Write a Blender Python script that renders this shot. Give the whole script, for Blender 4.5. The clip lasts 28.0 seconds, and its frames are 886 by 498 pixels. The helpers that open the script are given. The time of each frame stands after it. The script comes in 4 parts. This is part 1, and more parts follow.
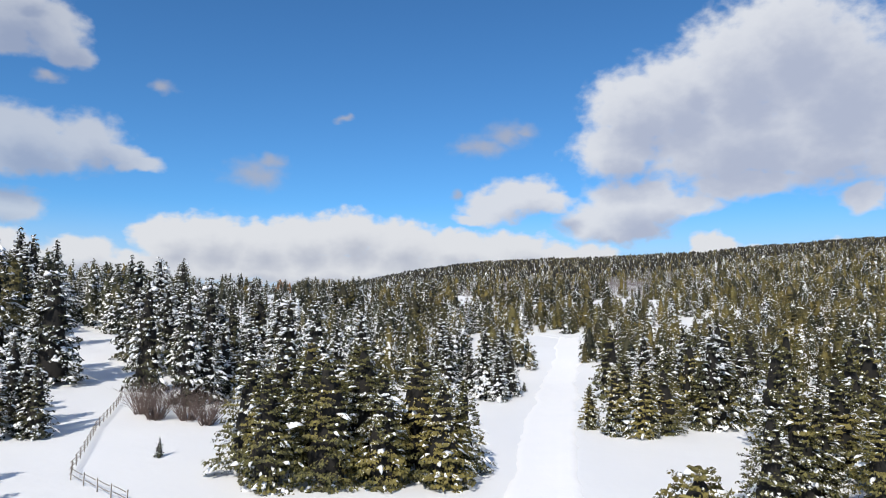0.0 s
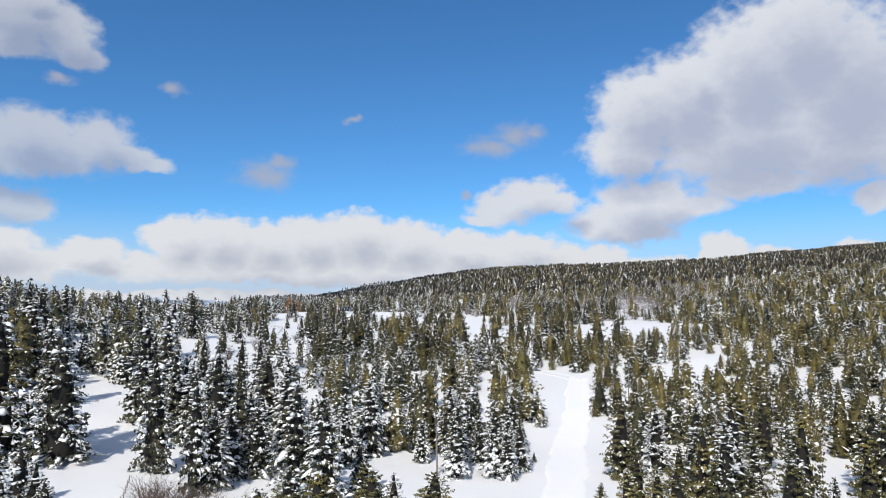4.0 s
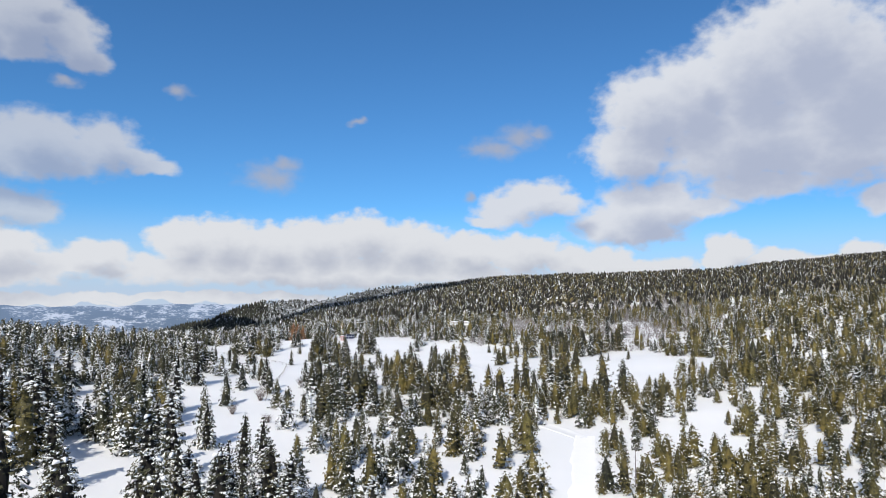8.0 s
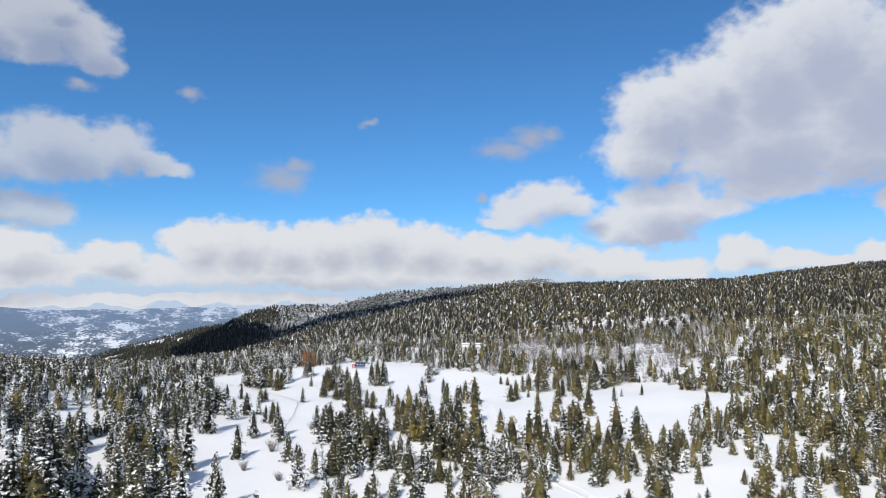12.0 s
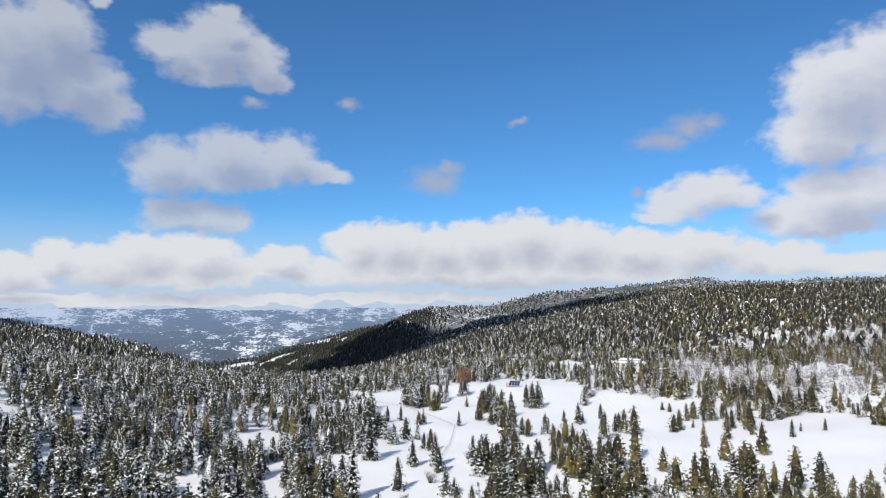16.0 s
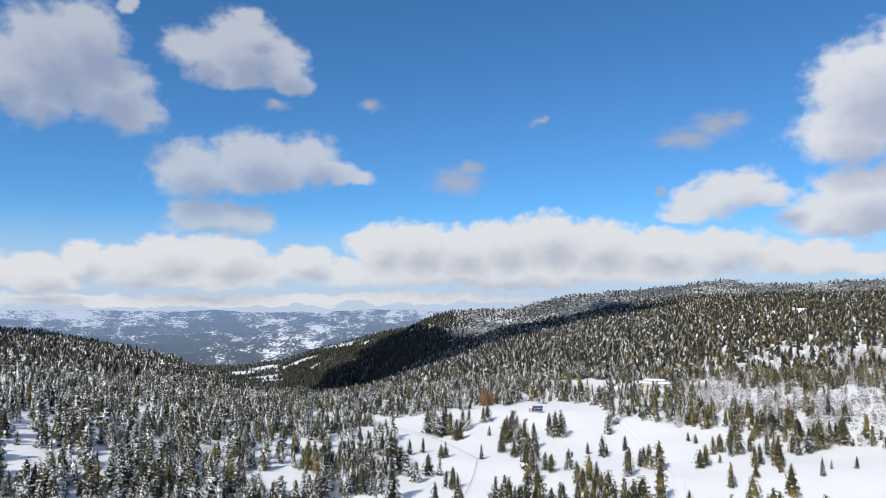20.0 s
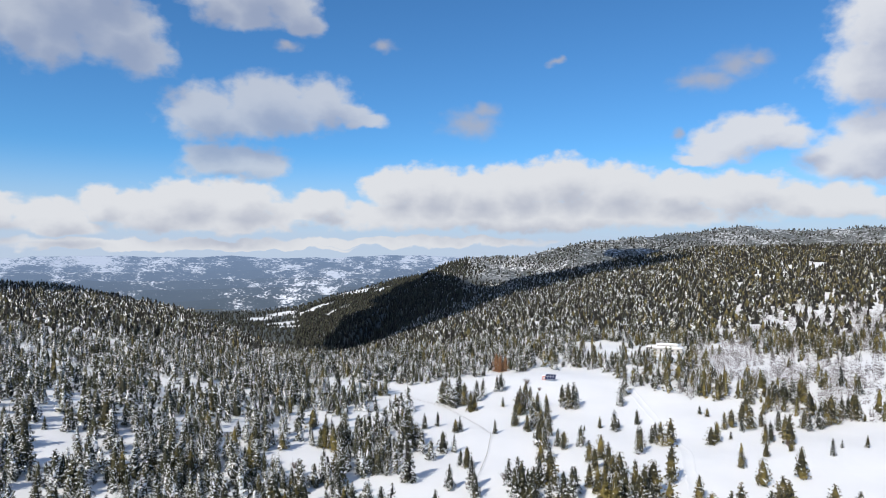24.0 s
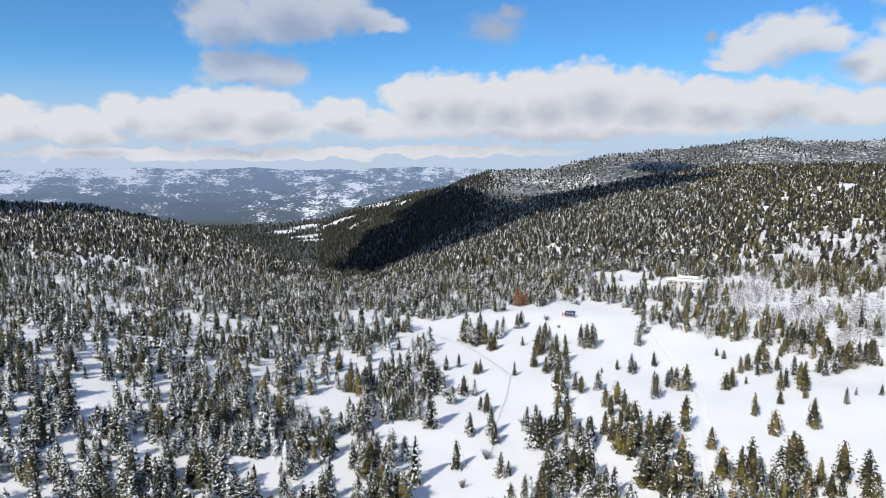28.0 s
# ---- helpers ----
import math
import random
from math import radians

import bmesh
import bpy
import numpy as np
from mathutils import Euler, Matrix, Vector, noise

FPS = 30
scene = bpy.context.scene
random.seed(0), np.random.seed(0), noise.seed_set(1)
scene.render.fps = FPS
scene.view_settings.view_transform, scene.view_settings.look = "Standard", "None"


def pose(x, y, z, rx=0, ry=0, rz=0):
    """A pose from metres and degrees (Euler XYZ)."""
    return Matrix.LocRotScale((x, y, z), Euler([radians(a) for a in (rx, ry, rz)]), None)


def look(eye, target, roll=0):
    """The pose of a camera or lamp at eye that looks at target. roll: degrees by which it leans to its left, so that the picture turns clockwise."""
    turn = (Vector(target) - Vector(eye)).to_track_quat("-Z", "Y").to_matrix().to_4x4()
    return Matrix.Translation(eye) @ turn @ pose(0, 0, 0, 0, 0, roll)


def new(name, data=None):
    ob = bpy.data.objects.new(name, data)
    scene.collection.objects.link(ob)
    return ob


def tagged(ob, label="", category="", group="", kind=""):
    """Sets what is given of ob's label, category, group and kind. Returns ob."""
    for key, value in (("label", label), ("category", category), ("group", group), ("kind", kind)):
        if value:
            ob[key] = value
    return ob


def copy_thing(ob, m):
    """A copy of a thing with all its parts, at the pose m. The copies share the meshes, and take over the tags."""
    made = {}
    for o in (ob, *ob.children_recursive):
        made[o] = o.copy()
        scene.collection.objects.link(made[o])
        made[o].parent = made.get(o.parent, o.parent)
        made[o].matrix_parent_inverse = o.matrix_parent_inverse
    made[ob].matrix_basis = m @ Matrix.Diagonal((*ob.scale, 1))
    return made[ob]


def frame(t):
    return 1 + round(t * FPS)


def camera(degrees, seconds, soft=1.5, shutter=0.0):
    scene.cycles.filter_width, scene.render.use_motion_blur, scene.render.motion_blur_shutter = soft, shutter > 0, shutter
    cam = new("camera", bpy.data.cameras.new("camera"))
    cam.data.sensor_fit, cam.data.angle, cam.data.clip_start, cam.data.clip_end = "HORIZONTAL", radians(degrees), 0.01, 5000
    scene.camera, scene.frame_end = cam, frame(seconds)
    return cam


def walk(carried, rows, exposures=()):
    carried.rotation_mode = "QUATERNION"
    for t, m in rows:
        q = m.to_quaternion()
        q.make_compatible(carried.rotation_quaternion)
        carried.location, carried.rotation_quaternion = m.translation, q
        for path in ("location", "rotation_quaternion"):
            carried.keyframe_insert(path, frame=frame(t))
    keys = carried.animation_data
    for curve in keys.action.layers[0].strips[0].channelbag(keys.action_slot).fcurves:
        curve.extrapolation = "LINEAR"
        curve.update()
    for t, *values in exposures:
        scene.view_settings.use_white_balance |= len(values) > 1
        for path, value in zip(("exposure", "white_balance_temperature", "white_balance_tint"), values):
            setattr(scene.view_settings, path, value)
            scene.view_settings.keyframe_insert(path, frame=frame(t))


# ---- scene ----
cam = camera(66.36, 28.0, soft=0.8)
# seconds, height in metres, tilt above the level and turn to the left in degrees: the camera climbs straight up
CLIMB = (
    (0.0, 11.00, 5.15, 0.74), (0.5, 12.24, 5.24, 0.69), (1.0, 13.30, 5.34, 0.70), (1.5, 14.28, 5.40, 0.75), (2.0, 15.40, 5.44, 0.77), (2.5, 16.66, 5.43, 0.82),
    (3.0, 17.96, 5.34, 1.06), (3.5, 19.08, 5.19, 1.31), (5.5, 25.05, 5.33, 1.76), (6.0, 26.60, 5.36, 1.82), (6.5, 28.37, 5.36, 1.82), (7.0, 30.13, 5.37, 1.83),
    (7.5, 31.81, 5.38, 1.87), (8.0, 33.44, 5.36, 1.87), (8.5, 35.38, 5.40, 1.90), (9.0, 37.11, 5.39, 1.91), (9.5, 38.79, 5.42, 1.95), (10.0, 40.62, 5.39, 1.96),
    (10.5, 42.38, 5.39, 1.96), (11.0, 44.01, 5.43, 2.05), (11.5, 45.56, 5.46, 2.39), (12.0, 47.00, 5.45, 2.84), (12.5, 48.48, 5.57, 4.73), (14.5, 53.44, 5.43, 11.81),
    (15.0, 54.61, 5.41, 13.85), (15.5, 55.86, 5.33, 15.09), (16.0, 57.19, 5.33, 15.67), (16.5, 58.66, 5.32, 16.08), (17.0, 60.24, 5.37, 16.44), (17.5, 61.80, 5.32, 16.66),
    (18.0, 63.38, 5.33, 16.84), (18.5, 64.97, 5.33, 17.04), (19.0, 66.51, 5.33, 17.22), (19.5, 68.02, 5.34, 17.43), (20.0, 69.53, 5.35, 17.52), (20.5, 71.08, 5.38, 17.59),
    (22.5, 77.51, 4.22, 18.11), (23.0, 79.20, 3.04, 18.29), (23.5, 81.10, 1.81, 18.48), (24.0, 82.95, 0.61, 18.73), (24.5, 84.73, -0.60, 18.95), (25.0, 86.53, -1.58, 19.18),
    (25.5, 88.31, -1.84, 19.45), (26.0, 90.12, -2.22, 19.73), (26.5, 91.75, -3.96, 20.12), (27.0, 93.52, -5.82, 20.37), (27.5, 95.44, -6.92, 20.47), (28.0, 97.38, -7.00, 20.55),
)
walk(cam, [(t, pose(0, 0, z, 90 + tilt, 0, turn)) for t, z, tilt, turn in CLIMB])

# ---------------------------------------------------------------- sky and sun
SUN_FROM = 197.0  # compass bearing of the sun, clockwise from +y
SUN_HIGH = 41.0
scene.view_settings.exposure = 0.0
sun = new("sun", bpy.data.lights.new("sun", "SUN"))
sun.data.energy, sun.data.angle, sun.data.color = 4.6, radians(0.53), (1.0, 0.93, 0.82)
sun.matrix_world = look((0, 0, 0), (-math.sin(radians(SUN_FROM)) * math.cos(radians(SUN_HIGH)), -math.cos(radians(SUN_FROM)) * math.cos(radians(SUN_HIGH)), -math.sin(radians(SUN_HIGH))))

# clouds as bearing, height, half width, half height in degrees
GREAT_CUMULUS = ((15.3, 16.1, 3.7, 3.3), (18.2, 16.7, 3.8, 3.4), (13.9, 13.0, 3.5, 2.2), (23.1, 18.2, 4.3, 4.4), (26.7, 19.7, 4.4, 4.2), (22.9, 13.2, 7.5, 3.6), (29.5, 16.4, 5.0, 5.7), (28.6, 12.1, 5.1, 3.0), (19.3, 18.3, 1.9, 1.9), (23.5, 9.7, 4.2, 1.1), (33.5, 13.8, 3.7, 5.2))
UNDER_CUMULUS = ((14.4, 8.2, 3.1, 2.3), (16.6, 8.6, 2.6, 2.0), (11.9, 7.2, 2.7, 1.6), (19.0, 8.5, 2.9, 1.0), (14.1, 6.4, 3.5, 1.0))
SMALL_CUMULUS = ((5.9, 9.6, 3.1, 1.5), (3.5, 8.5, 2.6, 1.2), (8.3, 9.1, 1.9, 0.9), (1.8, 7.6, 1.7, 0.6), (31.3, 8.2, 1.5, 1.1))
WEST_CUMULUS = ((-48.4, 18.8, 3.6, 3.2), (-46.2, 20.4, 2.7, 2.3), (-44.9, 17.0, 3.4, 2.4), (-42.8, 15.2, 2.4, 1.5), (-49.3, 15.9, 2.5, 2.3), (-51.5, 17.1, 1.7, 2.3), (-43.4, 23.0, 0.8, 0.7), (-54.2, 17.3, 2.0, 2.2))
TOP_CUMULUS = ((-34.5, 21.2, 3.2, 2.3), (-38.2, 20.6, 2.4, 1.4), (-31.7, 20.2, 2.3, 1.9), (-30.3, 18.6, 1.6, 1.0), (-34.1, 23.2, 1.4, 0.7), (-35.3, 19.0, 3.2, 1.2))
LONG_CUMULUS = ((-38.1, 11.3, 2.8, 2.2), (-33.3, 12.5, 3.4, 2.2), (-29.0, 12.5, 2.6, 2.1), (-34.6, 10.9, 5.9, 1.3), (-25.4, 11.2, 1.9, 0.7), (-26.9, 11.9, 1.9, 0.9), (-35.9, 7.6, 3.8, 1.4), (-37.8, 8.0, 1.9, 1.1), (-33.6, 7.3, 2.0, 0.9))
CUMULUS = (GREAT_CUMULUS, UNDER_CUMULUS, SMALL_CUMULUS, WEST_CUMULUS, TOP_CUMULUS, LONG_CUMULUS)
BANK_MIDDLE = ((-22.9, 5.6, 2.6, 1.7), (-19.9, 5.7, 3.1, 2.0), (-16.3, 5.3, 3.2, 1.9), (-12.7, 5.9, 3.3, 1.8), (-8.9, 6.2, 3.8, 2.0), (-4.6, 5.7, 3.8, 1.9), (0.2, 5.2, 3.8, 1.4), (4.9, 5.0, 3.7, 1.6), (8.7, 4.2, 2.3, 1.4), (-12.6, 3.5, 19.9, 1.4))
BANK_EAST = ((21.1, 4.8, 1.6, 1.3), (24.1, 4.1, 2.3, 0.9), (20.1, 4.2, 1.2, 0.9), (29.9, 4.4, 1.7, 0.7), (27.1, 3.9, 1.8, 0.6), (13.6, 3.7, 4.3, 0.5), (11.6, 4.1, 2.6, 1.2), (15.6, 3.6, 3.4, 0.8))
BANK_WEST = ((-45.7, 4.1, 1.7, 1.3), (-48.7, 3.2, 2.5, 1.2), (-39.6, 4.6, 2.9, 1.7), (-35.3, 4.5, 3.5, 1.6), (-42.4, 3.6, 3.2, 1.5), (-37.4, 2.8, 7.5, 1.0), (-29.1, 4.6, 2.3, 1.0), (-30.9, 3.6, 2.7, 0.9), (-48.6, 2.2, 3.3, 0.7), (-52.7, 3.2, 2.3, 1.4), (-55.5, 2.4, 3.1, 0.9))
BANK_HAZE = ((-39.5, 1.0, 13.2, 0.4), (-45.3, 0.7, 5.9, 0.3), (-21.5, 1.2, 11.9, 0.4), (-34.4, 0.7, 8.1, 0.2))
LOW_BANK = (BANK_MIDDLE, BANK_EAST, BANK_WEST, BANK_HAZE)
WISPS = ((4.8, 14.6, 2.0, 1.0), (2.6, 13.7, 2.2, 0.9), (6.2, 14.8, 1.0, 0.6), (0.3, 9.7, 0.6, 0.4), (-16.3, 11.0, 2.3, 1.2), (-15.0, 12.0, 1.0, 0.8), (-31.9, 16.8, 0.9, 0.4), (-23.8, 17.2, 1.0, 0.5), (-9.3, 15.9, 0.6, 0.3))


class Net:
    """Short notation for node trees."""

    def __init__(self, tree):
        self.tree = tree
        tree.nodes.clear()

    def node(self, kind, _inputs=None, op=None):
        n = self.tree.nodes.new(kind)
        if kind == "ShaderNodeMapping":
            n.vector_type = op or "POINT"
        elif kind == "ShaderNodeMapRange":
            n.interpolation_type = "SMOOTHSTEP"
        elif kind == "ShaderNodeMix":
            n.data_type = "RGBA"
        elif op:
            n.operation = op
        for key, value in (_inputs or {}).items():
            if isinstance(value, bpy.types.NodeSocket):
                self.tree.links.new(value, n.inputs[key])
            else:
                n.inputs[key].default_value = value
        return n

    def math(self, op, a, b=None, c=None):
        values = {i: v for i, v in enumerate((a, b, c)) if v is not None}
        return self.node("ShaderNodeMath", values, op).outputs[0]

    def vec(self, op, a, b=None, c=None, out=0):
        values = {i: v for i, v in enumerate((a, b, c)) if v is not None}
        return self.node("ShaderNodeVectorMath", values, op).outputs[out]

    def noise(self, where, scale, detail=4.0, rough=0.5, out="Fac"):
        return self.node("ShaderNodeTexNoise", {"Vector": where, "Scale": scale, "Detail": detail, "Roughness": rough}).outputs[out]

    def step(self, value, low, high, to_low=0.0, to_high=1.0):
        return self.node("ShaderNodeMapRange", {0: value, 1: low, 2: high, 3: to_low, 4: to_high}).outputs[0]

    def mix(self, fac, a, b):
        return self.node("ShaderNodeMix", {0: fac, 6: a, 7: b}).outputs[2]


def ellipses(net, where, banks, after):
    """How far a direction lies outside the nearest cloud lobe: 0 in its middle, 1 on its rim.
    after: a value that must be known first; each lobe waits for the one before, which keeps the shader small."""
    best = None
    for bank in banks:
        for b, h, w, t in bank:
            waited = net.vec("MULTIPLY_ADD", after if best is None else best, (1e-7, 1e-7, 0), where)
            m = net.node("ShaderNodeMapping", {"Vector": waited, "Location": (b, h, 0), "Scale": (w, t, 1)}, "TEXTURE").outputs[0]
            r = net.vec("LENGTH", m, out=1)
            best = r if best is None else net.math("SMOOTH_MIN", best, r, 0.18)
    return best


def make_world():
    world = bpy.data.worlds.new("sky")
    scene.world = world
    world.use_nodes = True
    net = Net(world.node_tree)
    sky = net.node("ShaderNodeTexSky")
    sky.sky_type, sky.sun_disc, sky.sun_elevation, sky.sun_rotation = "NISHITA", False, radians(SUN_HIGH), radians(SUN_FROM)
    sky.altitude, sky.air_density, sky.dust_density, sky.ozone_density = 1400.0, 1.0, 0.0, 3.0
    way = net.node("ShaderNodeTexCoord").outputs["Generated"]
    split = net.node("ShaderNodeSeparateXYZ", {0: way})
    bearing = net.math("DEGREES", net.math("ARCTAN2", split.outputs[0], split.outputs[1]))
    high = net.math("DEGREES", net.math("ARCSINE", split.outputs[2]))
    flat = net.node("ShaderNodeCombineXYZ", {0: bearing, 1: high}).outputs[0]
    # ragged rims: the direction is pushed about by noise at two sizes
    stretched = net.vec("MULTIPLY", flat, (1.0, 1.35, 1.0))
    coarse = net.noise(stretched, 0.42, 3, 0.5, "Color")
    push = net.vec("MULTIPLY", net.vec("SUBTRACT", coarse, (0.5, 0.5, 0.5)), (2.2, 1.6, 0.0))
    spot = net.vec("ADD", flat, push)
    fine = net.noise(stretched, 0.95, 5, 0.47)
    ragged = net.math("MULTIPLY_ADD", fine, 0.7, -0.35)

    def layer(banks, soft, lift, after, dim, bright, mottle):
        d = ellipses(net, spot, banks, after)
        d2 = ellipses(net, net.vec("ADD", spot, (-0.5 * lift, lift, 0)), banks, d)
        return net.step(net.math("ADD", d, ragged), 1.0 + soft, 1.0 - soft), net.step(net.math("MULTIPLY_ADD", ragged, mottle, d2), dim, bright), d2

    high_mask, high_lit, done = layer(CUMULUS, 0.32, 2.2, fine, 0.15, 1.35, 0.6)
    low_mask, low_lit, done = layer(LOW_BANK, 0.22, 1.5, done, -0.1, 1.1, 0.7)
    wisp_d = net.math("MULTIPLY_ADD", ragged, 1.3, ellipses(net, spot, (WISPS,), done))
    wisp_mask = net.step(wisp_d, 1.45, 0.0, 0.0, 0.75)
    grey, white = (4.1, 4.55, 5.8, 1), (6.8, 7.05, 7.6, 1)
    low_grey, low_white = (4.9, 5.25, 6.15, 1), (7.3, 7.5, 7.9, 1)
    # clear mountain air: a deeper blue than the model's, paling to haze over the horizon
    out = net.vec("MULTIPLY", sky.outputs[0], (0.53, 1.01, 1.33))
    haze = net.math("MULTIPLY", net.step(high, 9.0, 0.5), 0.95)
    # the same fair-weather clouds go on over and behind the camera
    puffs = net.step(net.noise(net.vec("MULTIPLY", way, (1.0, 1.0, 1.8)), 2.6, 6, 0.55), 0.47, 0.60)
    beyond = net.math("MAXIMUM", net.step(high, 27.0, 36.0), net.step(net.math("ABSOLUTE", net.math("ADD", bearing, 7.0)), 54.0, 66.0))
    puffs = net.math("MULTIPLY", net.math("MULTIPLY", puffs, beyond), net.step(high, 0.0, 6.0))
    out = net.mix(puffs, out, (5.6, 5.8, 6.3, 1))
    out = net.mix(haze, out, (5.0, 5.9, 7.5, 1))
    out = net.mix(wisp_mask, out, (4.3, 4.4, 5.0, 1))
    out = net.mix(low_mask, out, net.mix(low_lit, low_grey, low_white))
    body = net.vec("SCALE", net.mix(high_lit, grey, white))
    # the banks on the side away from the sun are duller
    net.tree.links.new(net.step(bearing, -45, 25, 0.88, 1.06), body.node.inputs["Scale"])
    # thinner on that side too, so that the blue shows through
    out = net.mix(net.math("MULTIPLY", high_mask, net.step(bearing, -48, 15, 0.76, 0.98)), out, body)
    back = net.node("ShaderNodeBackground", {"Color": out, "Strength": 0.1})
    net.node("ShaderNodeOutputWorld", {"Surface": back.outputs[0]})


make_world()

# ---------------------------------------------------------------- materials


def material(name):
    m = bpy.data.materials.new(name)
    m.use_nodes = True
    return m, Net(m.node_tree)


def finish(net, color, rough, bump=None, strength=0.3, distance=0.05, **extra):
    inputs = {"Base Color": color, "Roughness": rough}
    inputs.update(extra)
    if bump is not None:
        inputs["Normal"] = net.node("ShaderNodeBump", {"Height": bump, "Strength": strength, "Distance": distance}).outputs[0]
    b = net.node("ShaderNodeBsdfPrincipled", inputs)
    net.node("ShaderNodeOutputMaterial", {"Surface": b.outputs[0]})


def place(net):
    return net.node("ShaderNodeNewGeometry").outputs["Position"]


def per_island(net):
    return net.node("ShaderNodeNewGeometry").outputs["Random Per Island"]


# open snow in the valley: x, y, half width, half depth
VALLEY_SNOW = ((-1461, 2172, 40, 70), (-1295, 2063, 50, 80), (-1200, 1950, 36, 60), (-1440, 2300, 50, 60), (-1320, 2265, 40, 60), (-1280, 2310, 36, 60), (-1102, 2125, 30, 60), (-1185, 2484, 60, 60), (-1050, 2400, 45, 60), (-1270, 2560, 40, 60))


def snow_ground():
    """Wind-packed snow; beyond the built woods the far slopes carry a cover of tiny trees."""
    m, net = material("snow_ground")
    p = place(net)
    broad, grain = net.noise(p, 0.06, 3), net.noise(p, 1.1, 5)
    white = net.mix(broad, (0.73, 0.75, 0.78, 1), (0.82, 0.83, 0.845, 1))
    far = net.vec("LENGTH", p, out=1)
    stand = net.noise(p, 0.0035, 5, 0.62)
    speck = net.noise(p, 0.07, 4, 0.7)
    cover = net.step(net.math("ADD", net.math("MULTIPLY", speck, 0.9), net.math("MULTIPLY", stand, 0.4)), 0.535, 0.665)
    # a close dark stand clothes the spur above the gully
    spur = net.vec("LENGTH", net.vec("MULTIPLY", net.vec("SUBTRACT", p, (-560.0, 1650.0, -40.0)), (1.7, 0.85, 1.0)), out=1)
    close = net.math("MULTIPLY", net.step(spur, 760, 560), net.step(speck, 0.70, 0.60))
    cover = net.math("MULTIPLY", net.math("MAXIMUM", cover, close), net.step(far, 1050, 1300))
    # the valley sides are wooded too
    west = net.step(net.node("ShaderNodeSeparateXYZ", {0: p}).outputs[0], -820, -1000)
    cover = net.math("MAXIMUM", cover, net.math("MULTIPLY", west, net.step(speck, 0.64, 0.52)))
    # open slopes in the valley
    bare = None
    for cx, cy, rx, ry in VALLEY_SNOW:
        r = net.vec("LENGTH", net.vec("DIVIDE", net.vec("SUBTRACT", p, (cx, cy, 0.0)), (rx, ry, 1e6)), out=1)
        bare = r if bare is None else net.math("MINIMUM", bare, r)
    cover = net.math("MULTIPLY", cover, net.step(net.math("MULTIPLY_ADD", speck, 2.0, bare), 1.75, 2.2))
    tree = net.mix(speck, (0.026, 0.032, 0.026, 1), (0.10, 0.11, 0.10, 1))
    bump = net.math("ADD", net.math("MULTIPLY", broad, 3.0), net.math("MULTIPLY", grain, 0.25))
    finish(net, net.mix(cover, white, tree), 0.55, bump, 0.5, 0.25)
    return m


def snow_packed():
    m, net = material("snow_packed")
    p = place(net)
    finish(net, net.mix(net.noise(p, 0.5, 4), (0.86, 0.87, 0.885, 1), (0.91, 0.91, 0.92, 1)), 0.5, net.noise(p, 3.0, 5), 0.35, 0.08)
    return m


def snow_load():
    m, net = material("snow_load")
    p = place(net)
    finish(net, net.mix(net.noise(p, 2.5, 4), (0.82, 0.84, 0.88, 1), (0.93, 0.94, 0.96, 1)), 0.5, net.noise(p, 7.0, 4), 0.4, 0.05)
    return m


def needles(name, dark, light, sun_bleached, snow, size=1.5):
    """Needled sprays; snow: how high the noise must rise before a spray is dusted white, lower is whiter."""
    m, net = material(name)
    p = place(net)
    tree = net.noise(p, 0.21, 2, 0.5)
    own = per_island(net)
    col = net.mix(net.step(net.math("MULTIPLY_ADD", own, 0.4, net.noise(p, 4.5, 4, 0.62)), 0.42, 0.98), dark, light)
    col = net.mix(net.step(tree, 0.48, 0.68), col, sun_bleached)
    # near-black specks: shade between the needles put into the colour
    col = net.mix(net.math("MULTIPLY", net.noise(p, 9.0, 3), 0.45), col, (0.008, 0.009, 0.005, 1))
    # settled snow in ragged patches, more of it on some trees than on others
    patch = net.math("MULTIPLY_ADD", net.noise(net.vec("ADD", p, (31.0, 7.0, 3.0)), 0.17, 2), 0.5, net.noise(net.vec("MULTIPLY", p, (1.0, 1.0, 1.5)), size, 4, 0.62))
    dusted = net.step(net.math("MULTIPLY_ADD", own, 0.10, patch), snow, snow + 0.025)
    col = net.mix(dusted, col, (0.84, 0.86, 0.89, 1))
    finish(net, col, 0.72, net.noise(p, 24.0, 2), 0.5, 0.03)
    return m


def bark(name, a, b):
    m, net = material(name)
    p = place(net)
    finish(net, net.mix(net.noise(p, 5.0, 5, 0.6), a, b), 0.9, net.noise(p, 18.0, 4), 0.7, 0.03)
    return m


SNOW_GROUND, SNOW_PACKED, SNOW_LOAD = snow_ground(), snow_packed(), snow_load()
# the greens' near-black dark ends carry painted shade among the sprays
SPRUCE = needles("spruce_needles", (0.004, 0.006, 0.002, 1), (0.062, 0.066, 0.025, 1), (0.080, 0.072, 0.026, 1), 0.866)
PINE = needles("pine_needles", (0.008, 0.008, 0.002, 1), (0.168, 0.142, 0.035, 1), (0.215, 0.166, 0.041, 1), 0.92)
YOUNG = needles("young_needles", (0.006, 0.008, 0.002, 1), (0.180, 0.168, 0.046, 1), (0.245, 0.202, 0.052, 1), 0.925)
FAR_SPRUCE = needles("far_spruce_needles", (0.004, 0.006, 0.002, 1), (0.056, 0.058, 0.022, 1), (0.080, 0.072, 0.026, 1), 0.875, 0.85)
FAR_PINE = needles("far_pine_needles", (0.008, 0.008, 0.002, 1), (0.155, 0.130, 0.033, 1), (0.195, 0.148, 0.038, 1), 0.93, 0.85)
